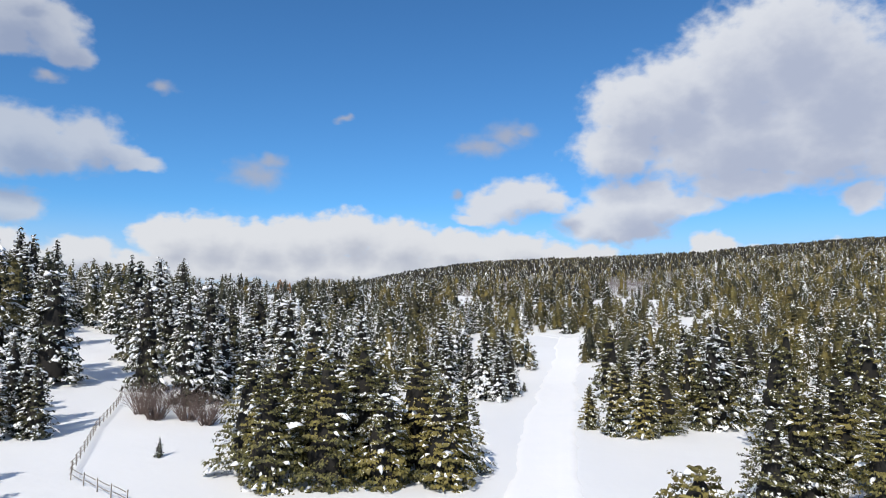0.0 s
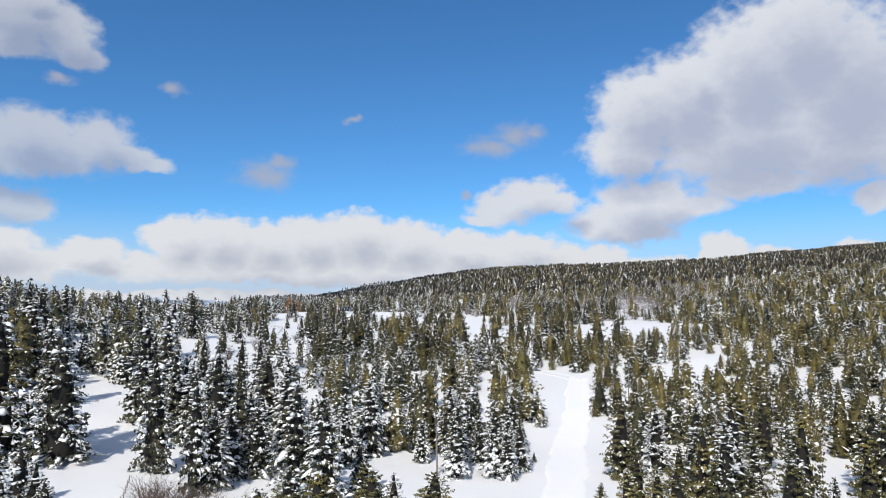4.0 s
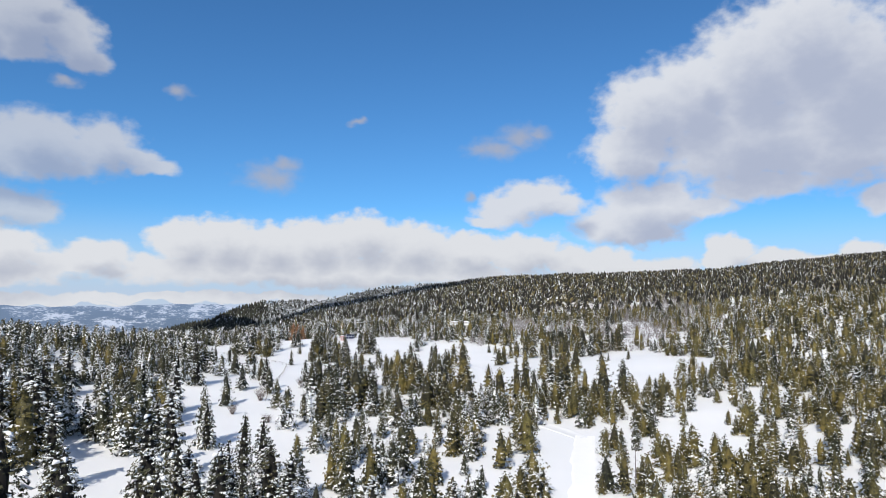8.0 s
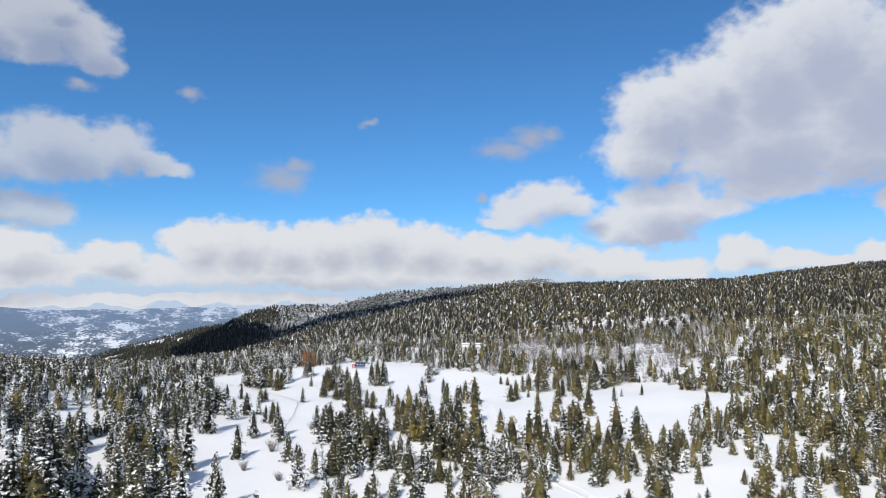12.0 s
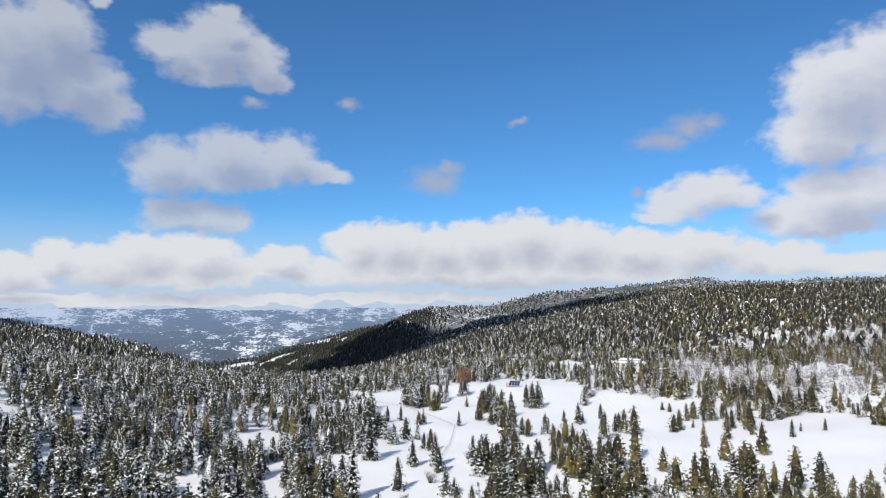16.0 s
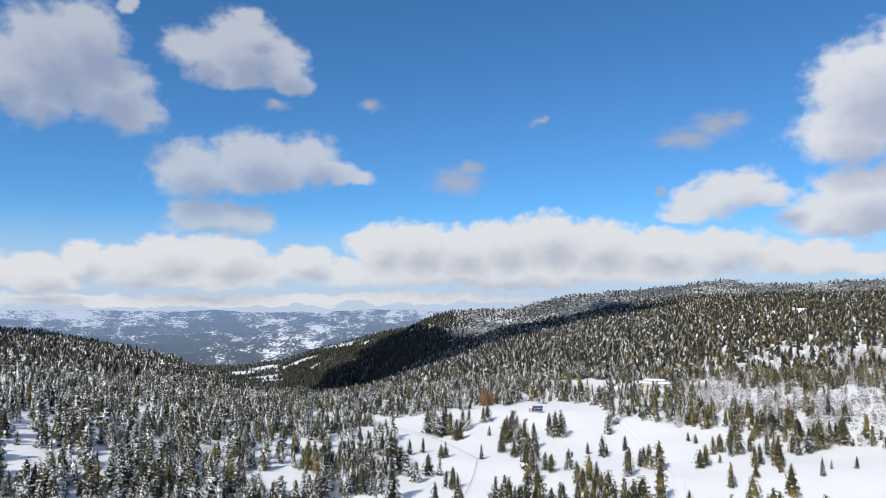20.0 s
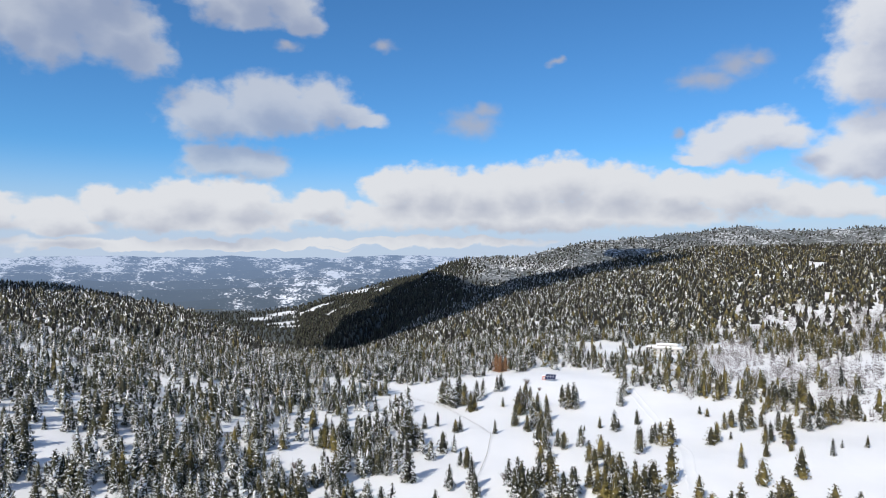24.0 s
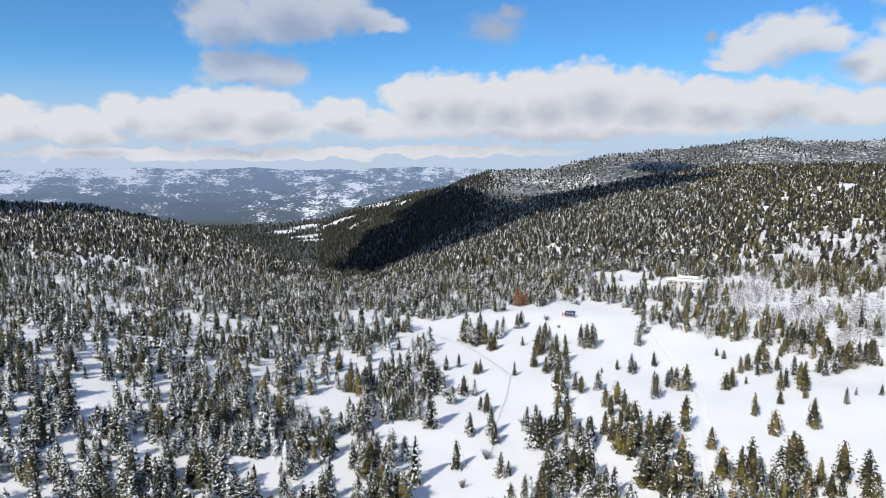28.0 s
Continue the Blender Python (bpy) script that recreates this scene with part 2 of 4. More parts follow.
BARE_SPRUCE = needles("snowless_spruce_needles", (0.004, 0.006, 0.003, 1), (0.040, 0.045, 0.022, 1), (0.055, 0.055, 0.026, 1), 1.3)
RUST = needles("dead_needles", (0.16, 0.07, 0.03, 1), (0.40, 0.215, 0.095, 1), (0.33, 0.18, 0.085, 1), 1.05)
BARK = bark("bark", (0.06, 0.045, 0.035, 1), (0.15, 0.12, 0.095, 1))
# near-black for trunks, inner cores and facets: shade inside crowns put into colour
INNER_SHADE = bark("trunk_and_crown_shade", (0.004, 0.004, 0.003, 1), (0.014, 0.012, 0.010, 1))
TWIG = bark("bare_twigs", (0.12, 0.105, 0.105, 1), (0.30, 0.28, 0.285, 1))
SHRUB = bark("shrub_bark", (0.06, 0.043, 0.04, 1), (0.16, 0.118, 0.105, 1))
RAIL = bark("weathered_wood", (0.12, 0.10, 0.085, 1), (0.26, 0.23, 0.20, 1))
# ---------------------------------------------------------------- landform
def smooth(e0, e1, v):
    s = np.clip((v - e0) / (e1 - e0), 0.0, 1.0)
    return s * s * (3 - 2 * s)


def lattice(ix, iy, seed):
    """A fixed random value in 0..1 for every point of a whole-number lattice."""
    n = (ix.astype(np.int64) * 374761393 + iy.astype(np.int64) * 668265263 + seed * 974711) & 0x7FFFFFFF
    n = ((n ^ (n >> 13)) * 1274126177) & 0x7FFFFFFF
    n = ((n ^ (n >> 15)) * 668265263) & 0x7FFFFFFF
    return ((n ^ (n >> 12)) & 0xFFFF) / 65535.0


def lumps(x, y, size, seed=0, octaves=3):
    """Smooth noise from -1 to 1 with features of the given size in metres."""
    x, y = np.asarray(x, float) / size, np.asarray(y, float) / size
    total, amp, norm = 0.0, 1.0, 0.0
    for k in range(octaves):
        ix, iy = np.floor(x), np.floor(y)
        fx, fy = x - ix, y - iy
        fx, fy = fx * fx * (3 - 2 * fx), fy * fy * (3 - 2 * fy)
        a, b = lattice(ix, iy, seed + k), lattice(ix + 1, iy, seed + k)
        c, d = lattice(ix, iy + 1, seed + k), lattice(ix + 1, iy + 1, seed + k)
        total = total + amp * ((a * (1 - fx) + b * fx) * (1 - fy) + (c * (1 - fx) + d * fx) * fy)
        norm += amp
        amp *= 0.5
        x, y = x * 2.03 + 11.3, y * 2.03 - 7.1
    return total / norm * 2 - 1


def dome(x, y, cx, cy, high, wide, deep):
    return high * np.exp(-(((x - cx) / wide) ** 2 + ((y - cy) / deep) ** 2) / 2)


BEARINGS = (-75, -60, -48, -40, -34, -27, -20, -12.5, -7, -3, 1, 5, 10, 20, 25, 30, 50, 75)
CREST_FAR = (1000, 1000, 1000, 900, 780, 1150, 1200, 1230, 1280, 1300, 1300, 1280, 1240, 1180, 1480, 1570, 1600, 1600)


def height(x, y):
    """Height of the snow: a gently rising meadow, a wooded ridge all round it, a valley behind and hills beyond."""
    x, y = np.asarray(x, float), np.asarray(y, float)
    d = np.hypot(x, y)
    az = np.degrees(np.arctan2(x, y))
    # the meadow, rising away from the trail, with a knoll on one side
    near = np.interp(d, (0, 60, 105, 150, 190, 230, 262, 320, 360, 460), (-1.6, -1.0, -0.3, 2.8, 6.2, 10.2, 12.6, 14.8, 18.6, 21.5))
    near = near + dome(x, y, -230, 110, 30, 82, 95) + dome(x, y, -64, 352, 1.6, 22, 14)
    edge = np.interp(az, BEARINGS, (44, 40, 31, 20, 11, 9, 12, 17, 20, 21, 22, 23, 24, 30, 34, 38, 46, 50))
    crest_d = np.interp(az, BEARINGS, CREST_FAR)
    crest_z = np.interp(az, BEARINGS, (60, 54, 40, 12, -14, -98, -24, 38, 59, 80, 93, 96, 94, 94, 126, 138, 150, 150))
    # from the meadow's edge up (or down) to the ridge
    s = np.clip((d - 455) / (crest_d - 455), 0, 1)
    s = 0.55 * s + 0.45 * s * s * (3 - 2 * s)
    mid = edge + (crest_z - edge) * s
    z = near + (mid - near) * smooth(300, 480, d)
    # behind the ridge: a valley, and the far hill
    floor = np.interp(d, (1200, 2400, 3000, 3500, 4200, 5000), (-150, -150, -150, -170, -190, -220))
    back = np.maximum(floor, crest_z - 0.28 * (d - crest_d))
    far_b = (-32, -30, -28, -26.2, -24, -21.5, -19, -16.6, -12.3, -10, -7.7, -5, -2.5, 1.7, 5.2, 7, 9, 13, 30)
    far_z = np.interp(az, far_b, (-190, -125, -92, -66, -54, -16, 38, 76, 88, 110, 140, 154, 172, 198, 238, 224, 212, 226, 224))
    far_d = np.interp(az, far_b, (1000, 1150, 1300, 1500, 1800, 2300, 2600, 2750, 2900, 3000, 3000, 3100, 3300, 3500, 3700, 3750, 3800, 3900, 4100))
    # a low wooded spur closes the valley, its snowy side towards the meadow
    side_z = np.interp(az, (-60, -42, -34, -31, -28, -25, -22.5, -20, -16), (-210, -178, -142, -126, -86, -48, -10, 10, 10))
    side = side_z - np.where(d < 2900, 0.045, 0.3) * np.abs(d - 2900)
    hill = far_z - 0.21 * np.abs(d - far_d) - 0.00004 * (d - far_d) ** 2
    back = np.maximum(back, np.maximum(hill, side))
    z = np.where(d > crest_d, back, z)
    # uneven ground
    z = z + lumps(x, y, 46, 3) * np.interp(d, (0, 60, 200, 500), (0.15, 0.35, 1.1, 3.0)) + lumps(x, y, 9, 9, 2) * np.interp(d, (0, 400), (0.10, 0.3))
    z = z + lumps(x, y, 260, 21, 4) * np.interp(d, (450, 1200, 2600, 4500), (0, 6, 11, 13))
    behind = smooth(75, 125, np.abs(az))
    return z * (1 - behind) + (-1 + lumps(x, y, 60, 5) * np.interp(d, (0, 300), (0.2, 3))) * behind

# ---------------------------------------------------------------- mesh helpers
def mesh_of(name, verts, tris, mats, index=None):
    """One mesh from arrays of corners and triangles."""
    me = bpy.data.meshes.new(name)
    verts, tris = np.asarray(verts, np.float32), np.asarray(tris, np.int32)
    me.vertices.add(len(verts))
    me.vertices.foreach_set("co", verts.ravel())
    me.loops.add(tris.size)
    me.loops.foreach_set("vertex_index", tris.ravel())
    me.polygons.add(len(tris))
    me.polygons.foreach_set("loop_start", np.arange(0, tris.size, 3, dtype=np.int32))
    for mat in mats:
        me.materials.append(mat)
    if index is not None:
        me.polygons.foreach_set("material_index", np.asarray(index, np.int32))
    me.update(calc_edges=True)
    return me


def part(name, bm, mat, parent, label=""):
    me = bpy.data.meshes.new(name)
    bm.to_mesh(me)
    bm.free()
    me.materials.append(mat)
    ob = new(name, me)
    ob.parent = parent
    return tagged(ob, label)


# ---------------------------------------------------------------- ground
def build_ground():
    front = np.radians(np.concatenate([np.arange(-72, -56, 1.0), np.arange(-56, 40, 0.42), np.arange(40, 72, 1.0)]))
    rear = np.radians(np.arange(72, 288, 6.0))
    az = np.concatenate([front, rear])
    rings = np.concatenate([np.geomspace(6, 60, 34)[:-1], np.geomspace(60, 500, 105)[:-1], np.geomspace(500, 4950, 110)])
    a, d = np.meshgrid(az, rings)
    x, y = d * np.sin(a), d * np.cos(a)
    verts = np.stack([x, y, height(x, y)], -1).reshape(-1, 3)
    n, k = len(az), len(rings)
    i, j = np.meshgrid(np.arange(k - 1), np.arange(n), indexing="ij")
    p, q = i * n + j, i * n + (j + 1) % n
    tris = np.concatenate([np.stack([p, q, q + n], -1).reshape(-1, 3), np.stack([p, q + n, p + n], -1).reshape(-1, 3)])
    middle = len(verts)
    verts = np.vstack([verts, [(0, 0, float(height(0.0, 0.0)))]])
    ring = np.arange(n)
    tris = np.vstack([tris, np.stack([np.full(n, middle), (ring + 1) % n, ring], -1)])
    tris = tris[:, ::-1]
    me = mesh_of("ground", verts, tris, [SNOW_GROUND])
    me.polygons.foreach_set("use_smooth", np.ones(len(tris), bool))
    return tagged(new("ground", me), "deep white snow over rolling meadow and wooded hills", "snow", kind="structure")


build_ground()

# ---------------------------------------------------------------- conifers
def rand(rng, low, high, n):
    return low + (high - low) * rng.random(n)


def crown_shape(f, full):
    """Half width of a crown at the height f, from a pointed cone (full 0) to a round head (full 1)."""
    return ((1 - f) ** 0.8 * (1 - full) + (1 - f ** 2.4) ** 0.75 * full) * min(1.0, 0.72 + 2.4 * f)


def fir_arrays(seed, boughs, sprays, snow, slim, size, lumpy=False, bare=0.05, full=0.0, sides=5, flake=1.0, airy=False):
    """A conifer one metre tall, standing on the origin: corner and triangle arrays for trunk and painted inner shade,
    green sprays, and snow.
    The boughs grow in whorls; snow: the share of them that carry a pad of snow; full: 0 for a pointed spruce, 1 for a
    round-headed pine."""
    rng = np.random.default_rng(seed)
    v, t, sv, st = [], [], [], []
    lean = rng.normal(0, 0.014, 2)
    whorls = max(6, boughs // (6 if lumpy else 4))
    heavy = rng.random(whorls + 2)
    longer = 0.9 + 0.2 * rng.random(whorls + 2)
    up = np.array([0, 0, 1.0])
    # the crown is fuller on one side
    bias_way, bias = rng.random() * 6.283, 0.10 + 0.14 * rng.random()
    for b in range(boughs):
        u = (b + rng.random()) / boughs
        level = int(u * whorls)
        u = min(0.995, max(0.0, (level + 0.5 + rng.normal() * 0.3) / whorls))
        f = 1 - (1 - u) ** 0.9
        z = bare + (0.985 - bare) * f
        axis = np.array([lean[0] * f, lean[1] * f, z])
        ang = b * 2.39996 + rng.normal(0, 0.4)
        shape = crown_shape(f, full) * (1 + bias * math.cos(ang - bias_way))
        reach = slim * shape * longer[level] * (0.8 + 0.34 * rng.random()) + 0.014
        out = np.array([math.cos(ang), math.sin(ang), 0.0])
        side = np.array([-out[1], out[0], 0.0])
        rise = (-0.5 * (1 - f) + 0.25 * f) * (1 - full) + (-0.15 + 0.6 * f) * full + rng.normal(0, 0.13)
        tip = axis + out * reach + up * reach * rise
        for k in range(sprays):
            g = 0.44 + 0.58 * math.sqrt((k + rng.random()) / sprays)
            l = size * (0.6 + 0.7 * rng.random()) * (0.42 + 0.72 * (1 - f))
            fan = reach * 0.42 * (1.3 - g) + l * 0.3
            p = axis + (tip - axis) * g + side * (2 * rng.random() - 1) * fan + up * (rng.normal(0, 0.2) * l)
            # the sprays hug the crown like shingles, tips hanging or, on pines, lifted
            way = out * (0.2 + 0.4 * rng.random()) + side * rng.normal(0, 0.75) + up * (rise * 0.6 - 0.3 + 0.5 * rng.normal())
            way = way / (np.linalg.norm(way) + 1e-9) * l
            face = up * (0.2 + 0.6 * rng.random()) + out * (0.6 + 0.6 * rng.random()) + rng.normal(0, 0.35, 3)
            wide = np.cross(way, face)
            wide = wide / (np.linalg.norm(wide) + 1e-9) * l * (0.34 + 0.26 * rng.random())
            o = len(v)
            v.extend([p - way * 0.5 + wide, p - way * (0.3 + 0.3 * rng.random()) - wide, p + way * 0.6])
            t.append((o, o + 1, o + 2))
        # pads of snow lying along the outer bough and hanging over its end
        along_bough = (tip - axis) / (np.linalg.norm(tip - axis) + 1e-9)
        for shelf in range(int(snow * (0.4 + 1.2 * heavy[level]) * 1.4 * (1.15 - 0.7 * f) + rng.random())):
            big = flake * (0.45 + 0.6 * rng.random()) * (1.1 - 0.5 * f) * (1.8 if rng.random() < 0.12 else 1.0)
            c = axis + (tip - axis) * (0.6 + 0.42 * rng.random()) + side * rng.normal(0, 0.25) * size + up * size * 0.2
            long = (along_bough - up * 0.35 * rng.random()) * size * 0.75 * big * (0.6 + 0.8 * rng.random())
            wide = side * size * 0.42 * big * (0.6 + 0.7 * rng.random()) + up * rng.normal(0, 0.08) * size
            swell = (out * 0.6 + up) * size * 0.22 * big
            i = len(sv)
            if lumpy:
                n = 6
                for q in range(n):
                    a = 6.283 * (q + 0.6 * rng.random()) / n
                    ring = (long * math.cos(a) + wide * math.sin(a)) * (0.35 + 1.05 * rng.random())
                    sv.append(c + ring - up * max(0.0, math.cos(a)) * size * 0.35 * big * rng.random())
                sv.extend([c + swell * (0.7 + 0.6 * rng.random()) + long * rng.normal(0, 0.25), c - swell * 0.4])
                st.extend([(i + q, i + (q + 1) % n, i + n) for q in range(n)] + [(i + (q + 1) % n, i + q, i + n + 1) for q in range(n)])
            else:
                for q in (0, 3):
                    e = c + long * rng.normal(0, 0.8) + wide * rng.normal(0, 0.9)
                    k = 0.75 * (0.6 + 0.7 * rng.random())
                    sv.extend([e - long * 0.7 * k + wide * rng.normal(0, 0.5) * k + swell * 0.4, e + (wide + long * 0.4) * k - swell * 0.6, e + (long * 0.6 - wide) * k - swell * 0.6])
                    st.append((i + q, i + q + 1, i + q + 2))
    tv, tt = [], []
    # trunk, and the crown's dense inner mass; lumpy trees get it in painted shade
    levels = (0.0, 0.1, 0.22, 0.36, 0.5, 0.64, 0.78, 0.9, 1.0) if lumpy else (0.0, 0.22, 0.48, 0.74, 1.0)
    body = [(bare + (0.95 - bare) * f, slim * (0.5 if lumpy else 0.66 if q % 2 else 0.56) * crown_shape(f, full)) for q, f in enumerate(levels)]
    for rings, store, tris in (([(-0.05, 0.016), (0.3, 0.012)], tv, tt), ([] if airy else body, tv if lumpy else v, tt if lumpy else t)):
        first = len(store)
        for ring, (zz, r) in enumerate(rings):
            for k in range(sides):
                a, rough = 6.283 * k / sides + 0.3 * ring, 0.75 + 0.5 * rng.random()
                store.append(np.array([r * rough * math.cos(a) + lean[0] * zz, r * rough * math.sin(a) + lean[1] * zz, zz + 0.03 * rng.random()]))
            if ring:
                o = first + (ring - 1) * sides
                for k in range(sides):
                    e = (k + 1) % sides
                    tris += [(o + k, o + e, o + sides + e), (o + k, o + sides + e, o + sides + k)]
    none = (np.zeros((0, 3)), np.zeros((0, 3), int))
    return (np.array(tv), np.array(tt)), (np.array(v), np.array(t)), (np.array(sv), np.array(st)) if sv else none


def skirted_arrays(seed, skirts, sides, snow, slim=0.17):
    """A smaller, plainer conifer one metre tall: ragged skirts of boughs one above another, with flecks of snow on them."""
    rng = np.random.default_rng(seed)
    v, t, sv, st, dark = [], [], [], [], []
    for k in range(skirts):
        f = k / skirts
        top = np.array([rng.normal() * 0.008, rng.normal() * 0.008, 0.16 + 0.84 * (f + 1.25 / skirts) if k < skirts - 1 else 1.0])
        low = 0.06 + 0.86 * f
        reach = slim * (1 - f ** 1.5) ** 0.8 * (0.85 + 0.3 * rng.random()) + 0.02
        turn = rng.random() * 6.28
        o = len(v)
        v.append(top)
        rim = []
        for q in range(sides):
            ang = turn + 6.283 * (q + 0.35 * rng.random()) / sides
            r = reach * (0.35 + 0.5 * rng.random() if q % 2 else 0.85 + 0.5 * rng.random())
            rim.append(np.array([math.cos(ang) * r, math.sin(ang) * r, low - 0.35 * r + rng.normal() * 0.012]))
        v.extend(rim)
        for q in range(sides):
            facet = (o, o + 1 + q, o + 1 + (q + 1) % sides)
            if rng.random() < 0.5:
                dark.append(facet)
            else:
                t.append(facet)
            if rng.random() < 0.16 * snow:
                a, b = rim[q], rim[(q + 1) % sides]
                g0, g1, w0 = 0.72 + 0.16 * rng.random(), 0.95 + 0.1 * rng.random(), 0.1 + 0.4 * rng.random()
                lift = np.array([0, 0, 0.012])
                edge = lambda g, w: top + (a + (b - a) * w - top) * g + lift + (a + b) * np.array([0.04, 0.04, 0])
                i = len(sv)
                sv.extend([edge(g0, w0), edge(g1, w0 - 0.06), edge(g1 * 0.98, w0 + 0.32), edge(g0, w0 + 0.22)])
                st.extend([(i, i + 1, i + 2), (i, i + 2, i + 3)])
    tv = np.array([(0.014, 0, -0.04), (-0.007, 0.012, -0.04), (-0.007, -0.012, -0.04), (0, 0, 0.5)])
    tt = np.array([(0, 1, 3), (1, 2, 3), (2, 0, 3)])
    # half of the facets are near-black as painted shade, the others green
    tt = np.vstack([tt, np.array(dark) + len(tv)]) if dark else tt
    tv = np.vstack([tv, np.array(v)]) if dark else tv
    none = (np.zeros((0, 3)), np.zeros((0, 3), int))
    return (tv, tt), (np.array(v), np.array(t)), (np.array(sv), np.array(st)) if sv else none


def joined_stand(name, kinds, spots, mats, label, category="forest"):
    """Many trees as one mesh. spots: rows of x, y, z, height, width factor, turn, kind."""
    allv, allt, alli, at = [], [], [], 0
    for k, arrays in enumerate(kinds):
        rows = spots[spots[:, 6] == k]
        if not len(rows):
            continue
        v = np.vstack([a[0] for a in arrays])
        t, idx, off = [], [], 0
        for m, (av, tr) in enumerate(arrays):
            if len(tr):
                t.append(tr + off)
                idx.append(np.full(len(tr), m))
            off += len(av)
        t, idx = np.vstack(t), np.concatenate(idx)
        c, s = np.cos(rows[:, 5])[:, None], np.sin(rows[:, 5])[:, None]
        wide = (rows[:, 3] * rows[:, 4])[:, None]
        x = (v[:, 0] * c - v[:, 1] * s) * wide + rows[:, 0:1]
        y = (v[:, 0] * s + v[:, 1] * c) * wide + rows[:, 1:2]
        z = v[:, 2] * rows[:, 3:4] + rows[:, 2:3]
        allv.append(np.stack([x, y, z], -1).reshape(-1, 3))
        allt.append((t[None] + (np.arange(len(rows)) * len(v))[:, None, None]).reshape(-1, 3) + at)
        alli.append(np.tile(idx, len(rows)))
        at += len(rows) * len(v)
    me = mesh_of(name, np.vstack(allv), np.vstack(allt), mats, np.concatenate(alli))
    return tagged(new(name, me), label, category, kind="stuff")


# ---------------------------------------------------------------- where trees stand
# glades, as x, y, half width and half depth in metres
NEAR_GLADES = ((9, 55, 15, 30), (15, 92, 7, 22), (-39, 80, 11, 12), (-26, 42, 19, 24), (-35, 70, 8, 11), (-42, 84, 8, 9), (-46, 88, 5, 7), (-36, 73, 7, 8), (-24, 75, 5, 5), (-12, 88, 5, 6))
BANK_GLADES = ((20, 178, 9, 16), (12, 190, 9, 18), (20, 135, 7, 28), (-86, 157, 10, 12), (-50, 97, 9, 9), (-59, 110, 9, 9), (-68, 126, 10, 10), (-66, 104, 9, 9), (-55, 101, 6, 7), (-64, 112, 7, 8), (-76, 132, 8, 7), (-58, 137, 9, 7), (-69, 104, 6, 6), (-68, 115, 6, 6), (-53, 102, 5, 5), (-63, 155, 8, 8), (-79, 124, 7, 7), (-47, 142, 7, 7), (-62, 98, 9, 10), (-70, 110, 9, 9), (18, 110, 6, 12))
CLIMB_GLADES = ((-82, 189, 9, 14), (-63, 152, 8, 13), (-52, 131, 8, 13), (-49, 141, 7, 11), (-38, 130, 7, 11), (-77, 270, 12, 19), (-56, 118, 6, 10), (-71, 112, 6, 10), (-29, 135, 5, 8), (19, 172, 8, 13), (16, 138, 7, 11), (24, 139, 7, 11), (59, 155, 6, 10), (66, 272, 14, 22), (79, 258, 14, 22), (95, 268, 12, 19), (45, 156, 5, 8))
FAR_GLADES = ((-93, 366, 9, 9), (-145, 312, 30, 12), (-223, 259, 14, 14), (-141, 187, 12, 10), (-115, 191, 10, 12), (-401, 340, 40, 14), (-365, 353, 30, 10), (-47, 478, 20, 18), (-10, 452, 22, 20), (-128, 609, 18, 12), (105, 262, 20, 18), (-92, 364, 11, 9), (-35, 440, 14, 20), (-166, 149, 13, 6), (-190, 150, 6, 6), (-228, 172, 8, 5), (-98, 234, 14, 10), (-8, 437, 12, 9), (-182, 163, 7, 6), (-249, 237, 15, 15), (-161, 140, 7, 6), (-161, 180, 7, 6), (-195, 251, 14, 14))
SLOPE_GLADES = ((-12, 428, 15, 13), (-30, 447, 12, 12), (-6, 440, 16, 8), (-125, 603, 16, 16), (99, 622, 14, 14), (172, 955, 14, 30), (-53, 1090, 12, 25), (34, 1214, 14, 25), (211, 973, 14, 25), (91, 831, 12, 20), (141, 686, 12, 20))
# outline of the open meadow
MEADOW_RIM = ((-124, 329), (-104, 345), (-86, 360), (-54, 393), (-33, 377), (-20, 348), (-3, 335), (19, 332), (30, 334), (40, 314), (60, 309), (82, 317), (90, 258), (56, 206), (27, 198), (-1, 190), (-31, 178), (-59, 165), (-74, 156), (-80, 181), (-87, 212), (-101, 260))

# the open lane that climbs the bank beside the fence
LANE_RIM = ((-29, 44), (-21, 55), (-32, 68), (-39, 84), (-47, 95), (-53, 102), (-65, 121), (-75, 136), (-78, 131), (-66, 110), (-56, 95), (-45, 81), (-37, 66), (-35, 54))


def inside(rim, x, y):
    """Whether spots lie inside an outline."""
    odd = np.zeros(np.shape(x), bool)
    for (ax, ay), (bx, by) in zip(rim, rim[1:] + rim[:1]):
        if ay != by:
            odd ^= ((ay > y) != (by > y)) & (x < (bx - ax) * (y - ay) / (by - ay) + ax)
    return odd


